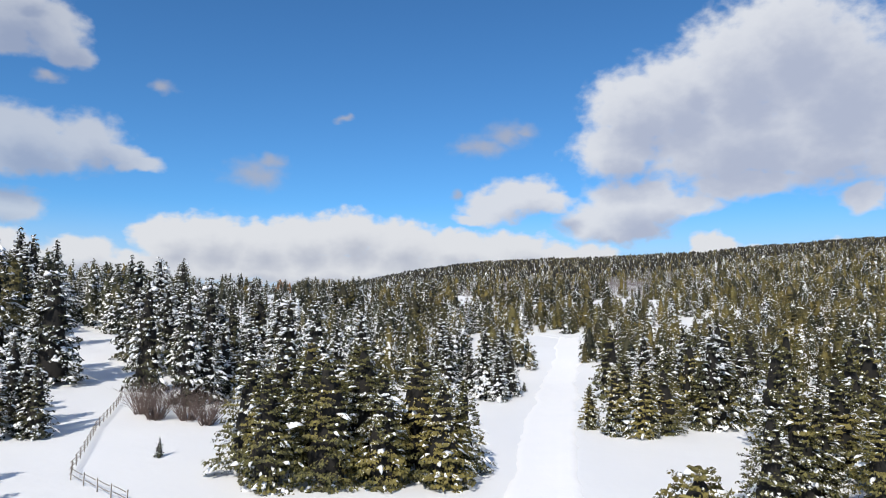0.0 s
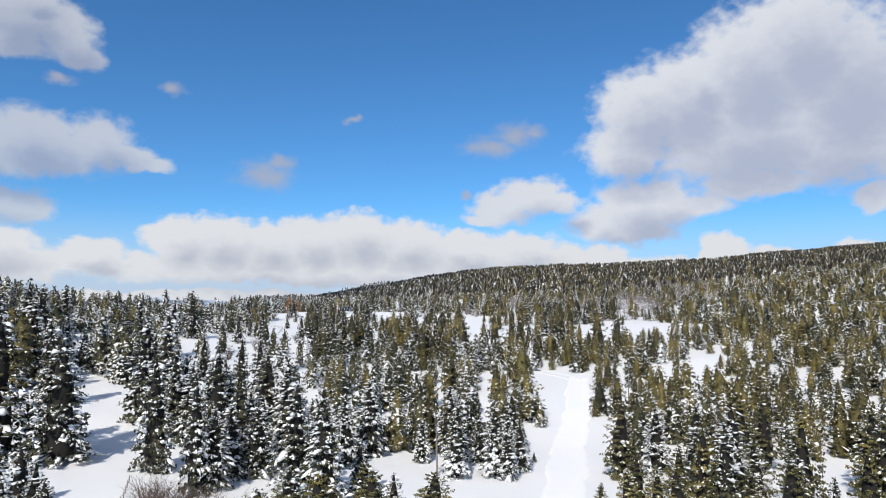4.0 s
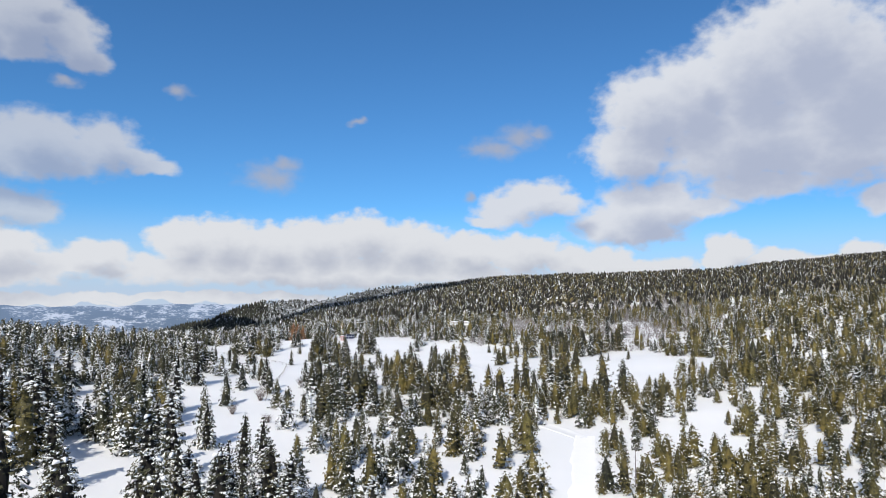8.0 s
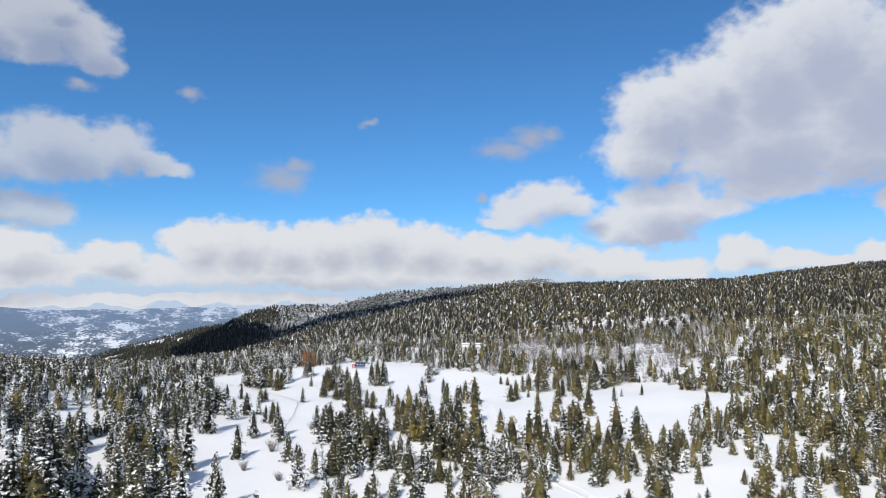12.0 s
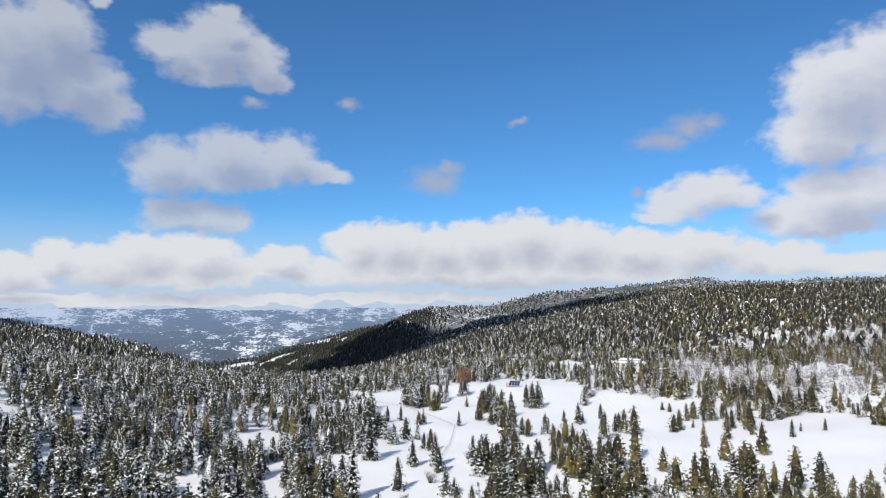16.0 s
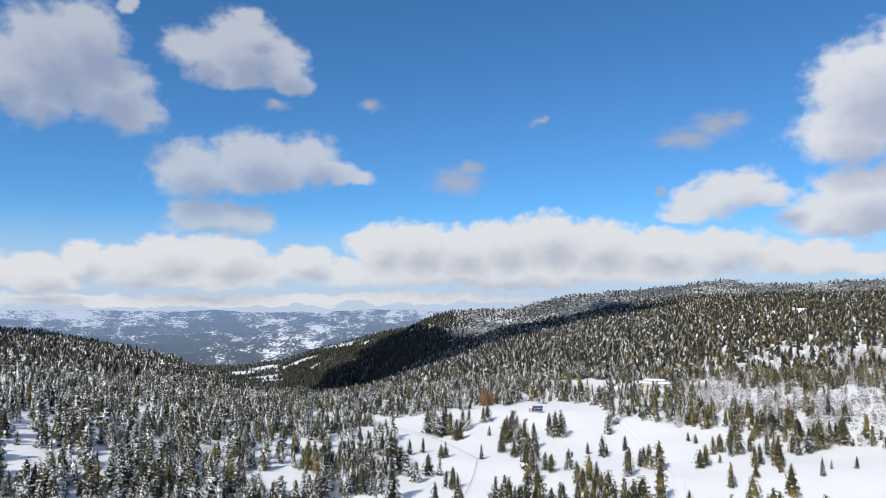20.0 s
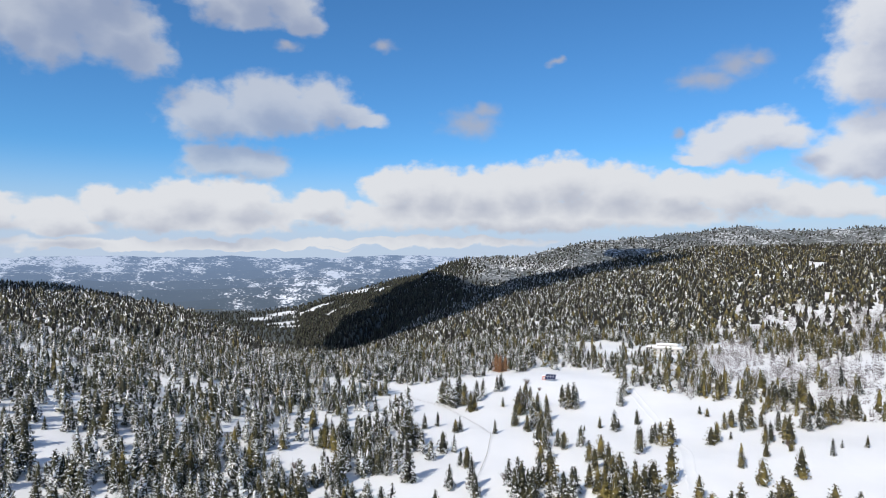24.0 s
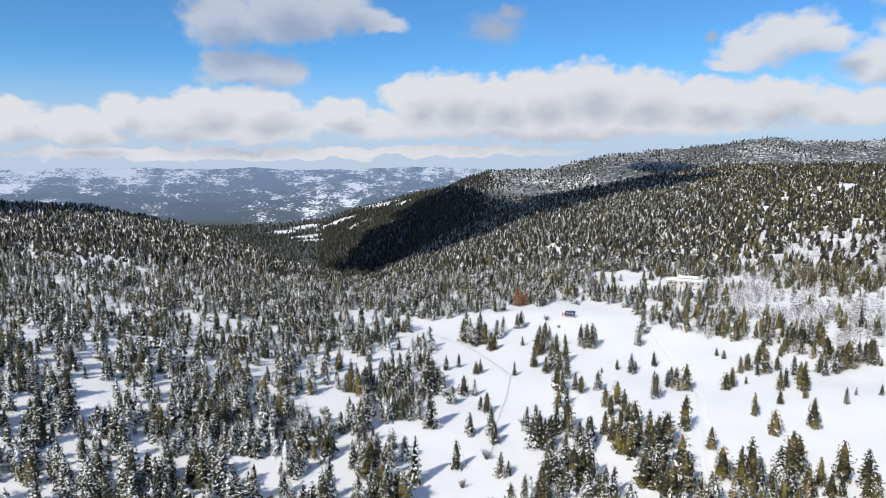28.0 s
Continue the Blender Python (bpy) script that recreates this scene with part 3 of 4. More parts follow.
def glade(x, y):
    """1 in the open snow, 0 under trees."""
    wx, wy = x + 6 * lumps(x, y, 22, 31), y + 8 * lumps(x, y, 26, 47)
    best = np.zeros(np.shape(x))
    for shrink, rows in ((1.0, NEAR_GLADES), (0.75, BANK_GLADES), (1.0, CLIMB_GLADES), (1.0, FAR_GLADES), (1.0, SLOPE_GLADES)):
        for cx, cy, rx, ry in rows:
            best = np.maximum(best, 1.25 - np.hypot((wx - cx) / rx, (wy - cy) / ry) / shrink)
    # scattered clumps of trees stand even in the open, and small gaps open in the woods
    clumps = smooth(0.30, 0.42, lumps(x, y, 15, 64, 2)) * smooth(150, 185, np.hypot(x, y)) * smooth(26, 40, np.hypot(x + 60, y - 347))
    gaps = smooth(0.24, 0.40, lumps(x, y, 24, 83, 2)) * smooth(70, 90, np.hypot(x, y)) * smooth(460, 330, np.hypot(x, y)) * smooth(25, -20, x) * np.maximum(smooth(-115, -85, x), smooth(205, 230, np.hypot(x, y)))
    patches = 0.6 * smooth(0.56, 0.64, lumps(x, y, 48, 97, 3)) * smooth(480, 600, np.hypot(x, y))
    woods_open = np.maximum(smooth(0.1, 0.35, best) * (1 - 0.75 * clumps), np.maximum(0.9 * gaps, patches))
    wx, wy = x + 2.5 * lumps(x, y, 8, 71), y + 2.5 * lumps(x, y, 8, 72)
    return np.where(inside(MEADOW_RIM, wx, wy) | inside(LANE_RIM, x, y), 1.0, woods_open)


def scatter(d0, d1, a0, a1, gap, seed):
    """Jittered lattice of spots in a ring sector (metres and degrees)."""
    rng = np.random.default_rng(seed)
    n = int(2 * d1 / gap)
    i, j = np.meshgrid(np.arange(-n // 2, n // 2), np.arange(0, n // 2))
    x = (i.ravel() + 0.95 * rng.random(i.size) + 0.5 * (j.ravel() % 2)) * gap
    y = (j.ravel() + 0.95 * rng.random(i.size)) * gap
    d, a = np.hypot(x, y), np.degrees(np.arctan2(x, y))
    keep = (d > d0) & (d < d1) & (a > a0) & (a < a1)
    return x[keep], y[keep], d[keep], a[keep], rng


def spots_of(x, y, tall, rng, kinds, kind=None, wide=1.0):
    n = len(x)
    rows = np.zeros((n, 7))
    rows[:, 0], rows[:, 1], rows[:, 2] = x, y, height(x, y) - 0.05
    rows[:, 3] = tall * (0.42 + 0.88 * rng.random(n) ** 0.8)
    rows[:, 4] = wide * (0.9 + 0.5 * rng.random(n))
    rows[:, 5] = rng.random(n) * 6.283
    rows[:, 6] = rng.integers(0, kinds, n) if kind is None else kind
    return rows

# ---------------------------------------------------------------- woods
def valley_snow(x, y):
    wx, wy = x + 40 * lumps(x, y, 60, 6), y + 60 * lumps(x, y, 60, 7)
    return np.max([0.97 * smooth(1.25, 0.85, np.hypot((wx - cx) / rx, (wy - cy) / ry)) for cx, cy, rx, ry in VALLEY_SNOW], axis=0)


KINDS = {}
# the snow differs from tree to tree
KINDS["tall"] = [fir_arrays(s, 150, 16, load, 0.20 + 0.02 * (s % 3), 0.033, True, 0.04, 0.1 + 0.1 * (s % 3), 7, 2.0) for s, load in ((11, 0.7), (12, 0.4), (13, 1.0), (14, 0.5), (15, 0.25))]
KINDS["bushy"] = [fir_arrays(s, 210, 30, load, 0.27 + 0.02 * (s % 3), 0.026, True, 0.02, 0.35 + 0.2 * (s % 3), 8, 2.8) for s, load in ((21, 0.28), (22, 0.5), (23, 0.16), (24, 0.6), (25, 0.35))]
KINDS["edge"] = [fir_arrays(s, 120, 18, load, 0.25 + 0.02 * (s % 3), 0.038, True, 0.02, 0.35 + 0.2 * (s % 3), 7, 1.7) for s, load in ((31, 0.25), (32, 0.5), (33, 0.14), (34, 0.7))]
KINDS["close"] = [fir_arrays(20, 300, 34, 0.10, 0.30, 0.028, True, 0.02, 0.85, 9, 2.6)]
KINDS["laden"] = [fir_arrays(s, 150, 16, load, 0.20 + 0.02 * (s % 3), 0.033, True, 0.04, 0.15 + 0.1 * (s % 3), 7, 2.0) for s, load in ((16, 1.1), (17, 1.5), (18, 0.9))]
KINDS["mid_snowy"] = [fir_arrays(s, 64, 6, 0.45 + 0.14 * (s % 7), 0.205 + 0.014 * (s % 4), 0.062, False, 0.03, 0.15 + 0.15 * (s % 3), 5, 1.1) for s in range(28, 36)]
KINDS["mid_olive"] = [fir_arrays(s, 64, 6, 0.08 + 0.07 * (s % 7), 0.20 + 0.014 * (s % 4), 0.062, False, 0.03, 0.35 + 0.2 * (s % 4), 5, 1.2) for s in range(42, 50)]
KINDS["small_snowy"] = [fir_arrays(s, 26, 3, 0.18 + 0.07 * (s % 7), 0.215 + 0.014 * (s % 4), 0.10, False, 0.03, 0.25 + 0.15 * (s % 3), 3, 1.1) for s in range(49, 56)]
KINDS["small_olive"] = [fir_arrays(s, 26, 3, 0.03 + 0.04 * (s % 7), 0.215 + 0.014 * (s % 4), 0.10, False, 0.03, 0.35 + 0.2 * (s % 4), 3, 1.1) for s in range(56, 63)]
KINDS["tiny_snowy"] = [skirted_arrays(s, 3, 5, 0.2 + 0.11 * (s % 7), 0.29 + 0.025 * (s % 3)) for s in range(70, 77)]
KINDS["tiny_olive"] = [skirted_arrays(s, 3, 5, 0.03 + 0.06 * (s % 7), 0.29 + 0.025 * (s % 3)) for s in range(77, 84)]
KINDS["frost"] = [fir_arrays(s, 15, 3, 0.7, 0.26, 0.105, False, 0.04, 0.8, 3, 0.8, True) for s in range(110, 115)]
KINDS["spur"] = [skirted_arrays(s, 2, 6, 0.0, 0.24) for s in range(97, 100)]
KINDS["far"] = [skirted_arrays(s, 2, 5, 0.06 + 0.10 * (s % 4), 0.27) for s in range(92, 96)]


def tree_thing(arrays, needle, label, name="spruce_tree", category="tree"):
    """A single conifer one metre tall with its parts, to be copied and scaled."""
    top = new(name)
    # the trunk mesh also holds the dark core or facets that paint crown shade
    for piece, (v, t), mat, text in (("trunk", arrays[0], INNER_SHADE, ""), ("crown", arrays[1], needle, ""), ("snow_load", arrays[2], SNOW_LOAD, "clumps of white snow on the branches")):
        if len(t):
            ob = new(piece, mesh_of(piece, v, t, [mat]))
            ob.parent = top
            tagged(ob, text, kind="stuff" if piece == "snow_load" else "")
    return tagged(top, label, category)


MODELS = {
    "tall": [tree_thing(a, SPRUCE, "dark green spruce with snow-laden branches, in deep snow") for a in KINDS["tall"]],
    "edge": [tree_thing(a, YOUNG, "olive-green conifer with scattered snow clumps at the wood's edge", "pine_tree") for a in KINDS["edge"]],
    "close": [tree_thing(a, YOUNG, "bushy olive pine with a cap of snow, alone beside the track", "pine_tree") for a in KINDS["close"]],
    "laden": [tree_thing(a, SPRUCE, "spruce plastered white with fresh snow, in deep snow") for a in KINDS["laden"]],
    "bushy": [tree_thing(a, YOUNG, "bushy olive-green young conifer with scattered snow clumps", "pine_tree") for a in KINDS["bushy"]],
    "snowy": [tree_thing(a, SPRUCE, "slender snow-dusted spruce standing on the open snow") for a in KINDS["mid_snowy"]],
    "olive": [tree_thing(a, PINE, "olive-green pine with a little snow, on the open meadow", "pine_tree") for a in KINDS["mid_olive"]],
}
used = set()


def plant(model, x, y, tall, wide=1.0, group="", sink=0.05):
    options = MODELS[model]
    pick = options[int(abs(x * 7.3 + y * 3.1)) % len(options)]
    turn = (x * 13.7 + y * 5.9) % 6.283
    m = Matrix.Translation((x, y, float(height(x, y)) - sink)) @ Matrix.Rotation(turn, 4, "Z") @ Matrix.Diagonal((tall * wide, tall * wide, tall, 1))
    if pick.name in used:
        ob = copy_thing(pick, m)
        ob.matrix_basis = m
    else:
        ob = pick
        used.add(pick.name)
        ob.matrix_basis = m
    return tagged(ob, group=group)


# trees close to the start of the climb: x, y, height
FRONT_CLUMP = ((-14.4, 49, 8.2), (-12.2, 45.5, 7.6), (-10.3, 50, 9.0), (-8.2, 46, 8.4), (-6.4, 50.5, 9.2), (-4.6, 46.5, 8.0), (-2.4, 50, 8.4), (-0.6, 46.5, 7.2), (0.9, 50.5, 6.6), (-13.2, 54, 8.6), (-7.5, 55, 9.0), (-2.2, 56, 8.0))
TRAIL_SIDE = ((15.4, 65, 6.6), (17.8, 64, 7.0), (20.2, 66, 6.4), (17.2, 69, 7.2), (13.6, 68, 4.4), (24.6, 68, 6.6), (27.4, 69, 7.4), (30.2, 72, 8.0), (22.0, 71, 7.4))
RIGHT_CLUMP = ((18.6, 40.5, 6.4), (20.8, 41.5, 7.6), (22.6, 43, 7.0), (23.5, 37.5, 7.0), (26.2, 41, 7.8), (28.8, 45, 8.4), (33, 49, 8.2), (27.5, 49.5, 7.8), (23.8, 48.5, 7.0), (31, 41, 7.4), (26.5, 33, 7.0))
LEFT_CLUMP = ((-34.6, 57, 6.2), (-36.2, 58, 7.4), (-38.5, 60, 8.2), (-40.5, 58.5, 7.5), (-42.5, 62, 8), (-37.6, 55.6, 6.6), (-44.5, 64, 8.5), (-40, 33, 11), (-33.5, 34.5, 11), (-30, 31.5, 10), (-37, 39, 11))
for x, y, tall in FRONT_CLUMP:
    plant("bushy", x, y, tall * 1.02, 1.0, "young conifers beside the trail")
for x, y, tall in TRAIL_SIDE:
    plant("bushy", x, y, tall, 0.95, "young conifers beside the trail")
for x, y, tall in RIGHT_CLUMP:
    plant("bushy", x, y, tall, 0.95, "young conifers beside the trail")
plant("close", 7.3, 20.8, 7.6, 1.0)
for x, y, tall in LEFT_CLUMP:
    plant("tall", x, y, tall, 1.1, "dark spruces above the fence")
for x, y, tall in ((-22.3, 52.5, 1.6), (10.0, 95, 1.4), (17.4, 170, 2.6)):
    plant("snowy", x, y, tall, 1.3)

# tall spruces on the knoll: x, y, height
KNOLL = ((-72.5, 119.6, 9.9), (-74.7, 130.7, 15.8), (-61.0, 114.6, 14.2), (-44.6, 89.2, 16.5), (-37.2, 83.1, 14.0), (-51.6, 120.6, 16.5), (-29.0, 75.1, 13.0), (-33.5, 94.4, 14.5), (-28.8, 88.5, 13.0), (-33.9, 115.4, 14.0),
         (-81.5, 125.8, 18.0), (-79.8, 128.1, 17.0), (-83.7, 141.9, 16.0), (-65.7, 108.7, 14.0), (-55.4, 104.2, 15.5), (-47.2, 94.4, 15.5), (-56.6, 125.9, 12.4), (-41.0, 101.2, 12.0), (-85.0, 122.0, 16.0), (-77.3, 121.4, 15.5),
         (-53.4, 141.0, 10.5), (-39.5, 122.0, 13.0), (-59.6, 203.4, 10.5), (-38.6, 111.0, 10.8), (-71.0, 148.9, 15.0), (-70.7, 165.6, 14.0), (-79.1, 198.6, 14.0))
for x, y, tall in KNOLL:
    if not inside(LANE_RIM, x, y):
        plant("tall", x, y, tall, 0.82, "tall spruces on the knoll")

# trees on the open meadow: x, y, height
PANEL_TREES = ((-47.6, 308.6, 9.8), (-44.6, 306, 12.1), (-42.3, 307.6, 13.2), (-41.7, 312.5, 8.1), (-22.4, 315, 8.3), (-21.8, 333.8, 11.1))
HIGH_TREES = ((-61, 271.2, 8.5), (-67.7, 312, 6.9), (-61.7, 291, 10.3), (-59.7, 295.8, 10.4), (-53.7, 270.5, 9.5), (-55.2, 290, 10.2), (-50.5, 271.9, 8.4), (-54.7, 307.7, 5.4), (-55.1, 266.1, 7.1), (-47.2, 249.6, 10), (-44.7, 247.7, 8.8), (-45.8, 263.3, 9.3), (-72.4, 297.6, 4.5), (-40.6, 252.3, 6.6), (-38.1, 250.1, 6.5), (-50.1, 283.9, 9.9), (-63.6, 288.1, 9.6), (-64.2, 308.6, 9.5), (-55.4, 282.1, 10))
CORNER_TREES = ((-100.1, 294.2, 10.8), (-96.5, 293.5, 12.9), (-94.1, 297.2, 12.2), (-90.1, 295.8, 10.2), (-84.5, 286.5, 9.1), (-86.4, 304, 9.5), (-86.2, 313.4, 8.4), (-83.2, 288.5, 7.3), (-80, 324.8, 8.7), (-81.6, 322.9, 7.7), (-102.8, 307.3, 11.2), (-95.4, 305.7, 12.4), (-93.9, 290.7, 9.8))
LONE_TREES = ((-66.1, 258.2, 5.8), (-65.8, 219.6, 7.1), (-68.4, 219.9, 5.5), (-57.1, 198.7, 7.3), (-49.7, 180, 7.6), (-47.9, 181.8, 4.5), (-65.7, 200.3, 7.5), (-62.9, 179, 8.7), (-79.4, 254.9, 5.9), (-80.5, 252.5, 5.2), (-32.5, 255.2, 7.8), (-33.7, 275.4, 2.3), (-28.2, 281.3, 4.8), (-22.4, 280.1, 8.3), (-21, 284.5, 3.6), (-14.2, 291.7, 6.3), (-11.3, 253.7, 9.6), (-12.9, 269.4, 5.7), (-7.6, 267.9, 6.8), (-6.6, 276.2, 6.1), (-4.4, 266.2, 8.8), (-1.2, 267.5, 10), (-0.6, 229.7, 12.6), (-89.7, 257.9, 5.9), (-92.8, 251.4, 5.9), (-78.4, 230.8, 7.6), (-74.5, 232.3, 6.5), (-79.1, 220.2, 7.3), (-84.8, 226.7, 8.6))
MIDDLE_TREES = ((-49.6, 211, 8.7), (-45.2, 200.5, 10), (-43.5, 203.2, 13.3), (-42.6, 207.4, 7.6), (-41.3, 210, 7.6), (-40.3, 214.5, 9.7), (-43.7, 234.7, 6.4), (-41.3, 238.2, 6.3), (-37.5, 217.8, 9.7), (-35.2, 212.1, 7.5), (-31.7, 207.3, 8.4), (-28.9, 206.5, 10.2), (-28.9, 212.3, 8.4), (-47.2, 214.1, 8.7), (-40.5, 202.2, 9.2))
LOW_TREES = ((-36.8, 184.6, 10.1), (-34, 182.9, 10), (-32.3, 186.5, 11.9), (-29.5, 184.7, 11.7), (-27.7, 188.5, 10.1), (-25.4, 189.3, 10.2), (-37.1, 178.4, 8.3), (-29.3, 178.9, 8.1), (-24.9, 180.5, 8.1), (-32.2, 177.6, 6.5), (-20.5, 182.3, 8.9), (-18.3, 183.1, 8.9), (-22.4, 184.4, 6.6), (-40.9, 173.8, 6.5), (-33.7, 194.1, 9.6), (-37.6, 192.4, 8.7))
CENTRE_TREES = ((-27.7, 240.4, 7.3), (-25.2, 233.6, 7.1), (-24.1, 244.3, 8.5), (-20.8, 237.1, 8.2), (-18.6, 224, 8.7), (-16.6, 226.6, 8.9), (-25.1, 217.6, 7.6), (-22.1, 214.6, 8.4), (-19.6, 208.1, 9.1), (-16, 206.1, 10.7), (-14.1, 213.8, 9.1), (-20.3, 219.3, 8.5), (-16.1, 216.7, 8.4), (-18.3, 212.2, 8.2))
TRACK_TREES = ((-11.2, 222.2, 8.6), (-8, 212.3, 12.7), (-5.7, 216.4, 11.1), (-10.4, 198.5, 12.1), (-7.8, 194.8, 11.8), (-10.7, 192.2, 10), (-2.9, 189.2, 9.8), (-1.1, 203.2, 11.2), (0.7, 193.2, 11.6), (-4.4, 188.7, 8.2), (-6, 190.9, 9.9), (-9.5, 208.5, 9.9), (-5.9, 203.4, 10.4))
EAST_TREES = ((7.3, 218.9, 7.3), (4.4, 191.7, 7.4), (10.2, 203.7, 9.4), (10.7, 310.8, 3.7), (13.6, 307.9, 3.7), (15.5, 276.1, 7.8), (13.4, 272.2, 6.6), (19.3, 292.1, 7), (22.1, 296.7, 7), (20.7, 280.2, 3.3), (21.7, 249.1, 8), (30.8, 261.4, 5.2), (25.5, 291.1, 5.8), (39.2, 244.4, 10.2), (41.9, 211.4, 19.2), (47.9, 210.1, 10.6), (48.8, 204.3, 6.5), (52.8, 268.1, 6.2), (57.4, 277.1, 3.1), (65.9, 279.3, 4.3))
EAST_CLUMP = ((14.9, 200.5, 17.4), (18.2, 207.2, 11.1), (16.8, 195.3, 9.8), (19.9, 199, 9.8), (26.7, 235.7, 8.5), (25.5, 206.4, 10.1), (27.8, 207.1, 13.4), (29.2, 214, 17.2), (30.4, 211.1, 15.3), (22.5, 197, 8), (25.4, 197.9, 6.4), (27.5, 198.3, 9.7), (31.8, 199.5, 9.7), (35.5, 206.2, 8.3), (37.5, 201, 6.4), (40.3, 201.8, 6.3), (33.3, 200, 4.8))
EDGE_TREES = ((32.3, 276.9, 7.6), (34.5, 280.1, 7.7), (33.6, 300.6, 6), (39.1, 294.7, 8.1), (40, 285.2, 8.9), (40.5, 278.6, 10.9), (39.9, 269.8, 5.3), (49.3, 302.8, 8.2), (50.9, 300, 8.1), (55.6, 305, 9.3), (58.3, 308.8, 10.6), (61.1, 313.3, 14.4), (66.4, 320.4, 7.2), (68.5, 320.5, 6.1), (71, 317.7, 10.7), (29, 296.1, 9.4), (26.9, 305.6, 8.4), (29.7, 318.9, 7.6))
OLIVE_PART = {0.25: (PANEL_TREES, HIGH_TREES, CORNER_TREES, LONE_TREES, MIDDLE_TREES, LOW_TREES), 0.7: (CENTRE_TREES, TRACK_TREES, EAST_TREES, EAST_CLUMP, EDGE_TREES)}
meadow_rng = np.random.default_rng(77)
for olive, clumps in OLIVE_PART.items():
    for x, y, tall in sum(clumps, ()):
        plant("olive" if meadow_rng.random() < olive else "snowy", x, y, min(tall, 11.5) * 1.04, 0.95 + 0.35 * meadow_rng.random(), "trees on the open meadow")
# groups beside the meadow: x, y, how many, half width, half depth, height
OUTER_GROUPS = ((7, 191, 1, 0, 0, 7), (-94, 228, 9, 7, 6, 10), (-111, 213, 6, 6, 5, 9), (-85, 162, 5, 4, 3, 8), (70, 321, 5, 4, 3, 8), (31, 332, 4, 4, 2, 7), (49, 336, 6, 8, 4, 8))
for gx, gy, count, sx, sy, tall in OUTER_GROUPS:
    for k in range(count):
        ang, rad = meadow_rng.random() * 6.283, math.sqrt(meadow_rng.random())
        x, y = gx + sx * rad * math.cos(ang), gy + sy * rad * math.sin(ang)
        plant("olive" if meadow_rng.random() < 0.3 else "snowy", x, y, tall * (0.75 + 0.6 * meadow_rng.random()), 0.95 + 0.3 * meadow_rng.random(), "trees on the open meadow")

# the nearer woods, tree by tree
x, y, d, a, rng = scatter(63, 128, -52, 44, 5.1, 5)
keep = ((d < 100) | (a < -14)) & (rng.random(len(x)) > glade(x, y)) & (rng.random(len(x)) < np.where(a < 2, 0.54, 0.76))
for px, py, pa in zip(x[keep], y[keep], a[keep]):
    # the bank beside the fence lies open
    if pa < -27 and math.hypot(px, py) < 98 and rng.random() < 0.75:
        continue
    tall = 5.5 + 6 * rng.random() + (6.5 if pa < -24 else 1.5 if pa < -10 else 0)
    if pa > 6 and rng.random() < 0.7:
        plant("edge", px, py, tall * 0.9, 0.9, "conifers at the wood's edge")
    elif -22 < pa < 4 and rng.random() < 0.7:
        plant("laden", px, py, tall, 1.05, "conifers at the wood's edge")
    else:
        plant("tall", px, py, tall, 1.1, "conifers at the wood's edge")


def woods(name, d0, d1, a0, a1, gap, seed, kinds, mats, tall, label, share, thin=0.0):
    """A joined stand; share(az, d, x, y) is the chance that a spot carries a tree of this sort."""
    x, y, d, a, rng = scatter(d0, d1, a0, a1, gap, seed)
    keep = ((d > 128) | (a > -14)) & (d < np.interp(a, BEARINGS, CREST_FAR) + 45) & (rng.random(len(x)) > np.maximum(glade(x, y), thin)) & (rng.random(len(x)) < share(a, d, x, y) * (1 - 0.08 * smooth(4, 10, a) * smooth(260, 200, d)))
    # trees stand in clumps with narrow gaps between
    keep &= rng.random(len(x)) < 0.30 + 0.70 * np.maximum(smooth(-0.28, 0.05, lumps(x, y, 12, 19, 2) - 0.2 * smooth(6, -4, a) * smooth(-30, -18, a) * smooth(240, 170, d)), smooth(420, 560, d))
    x, y, a, d = x[keep], y[keep], a[keep], d[keep]
    tall = tall * (1 - 0.15 * smooth(3, 10, a) * smooth(260, 200, d))
    tall = tall + 4.0 * smooth(-12, -22, a) * smooth(200, 140, d)
    return joined_stand(name, kinds, spots_of(x, y, tall, rng, len(kinds), wide=0.85 if d0 > 500 else 1.0), mats, label)


def pine_share(a, d, x, y):
    return np.clip(smooth(-13, 10, a + 5 * lumps(x, y, 60, 90)) * np.interp(d, (450, 650), (0.64, 0.56)) + 0.08, 0, 1)


def frost_share(a, d, x, y):
    return np.minimum(1.0, dome(x, y, 66, 405, 1.7, 40, 56) + dome(x, y, 150, 560, 0.8, 70, 90)) * smooth(-0.6, -0.1, lumps(x, y, 30, 55))


SNOWY, OLIVE, FROSTY = [INNER_SHADE, SPRUCE, SNOW_LOAD], [INNER_SHADE, PINE, SNOW_LOAD], [BARK, TWIG, SNOW_LOAD]
FAR_SNOWY, FAR_OLIVE, SNOWLESS = [INNER_SHADE, FAR_SPRUCE, SNOW_LOAD], [INNER_SHADE, FAR_PINE, SNOW_LOAD], [INNER_SHADE, BARE_SPRUCE, SNOW_LOAD]
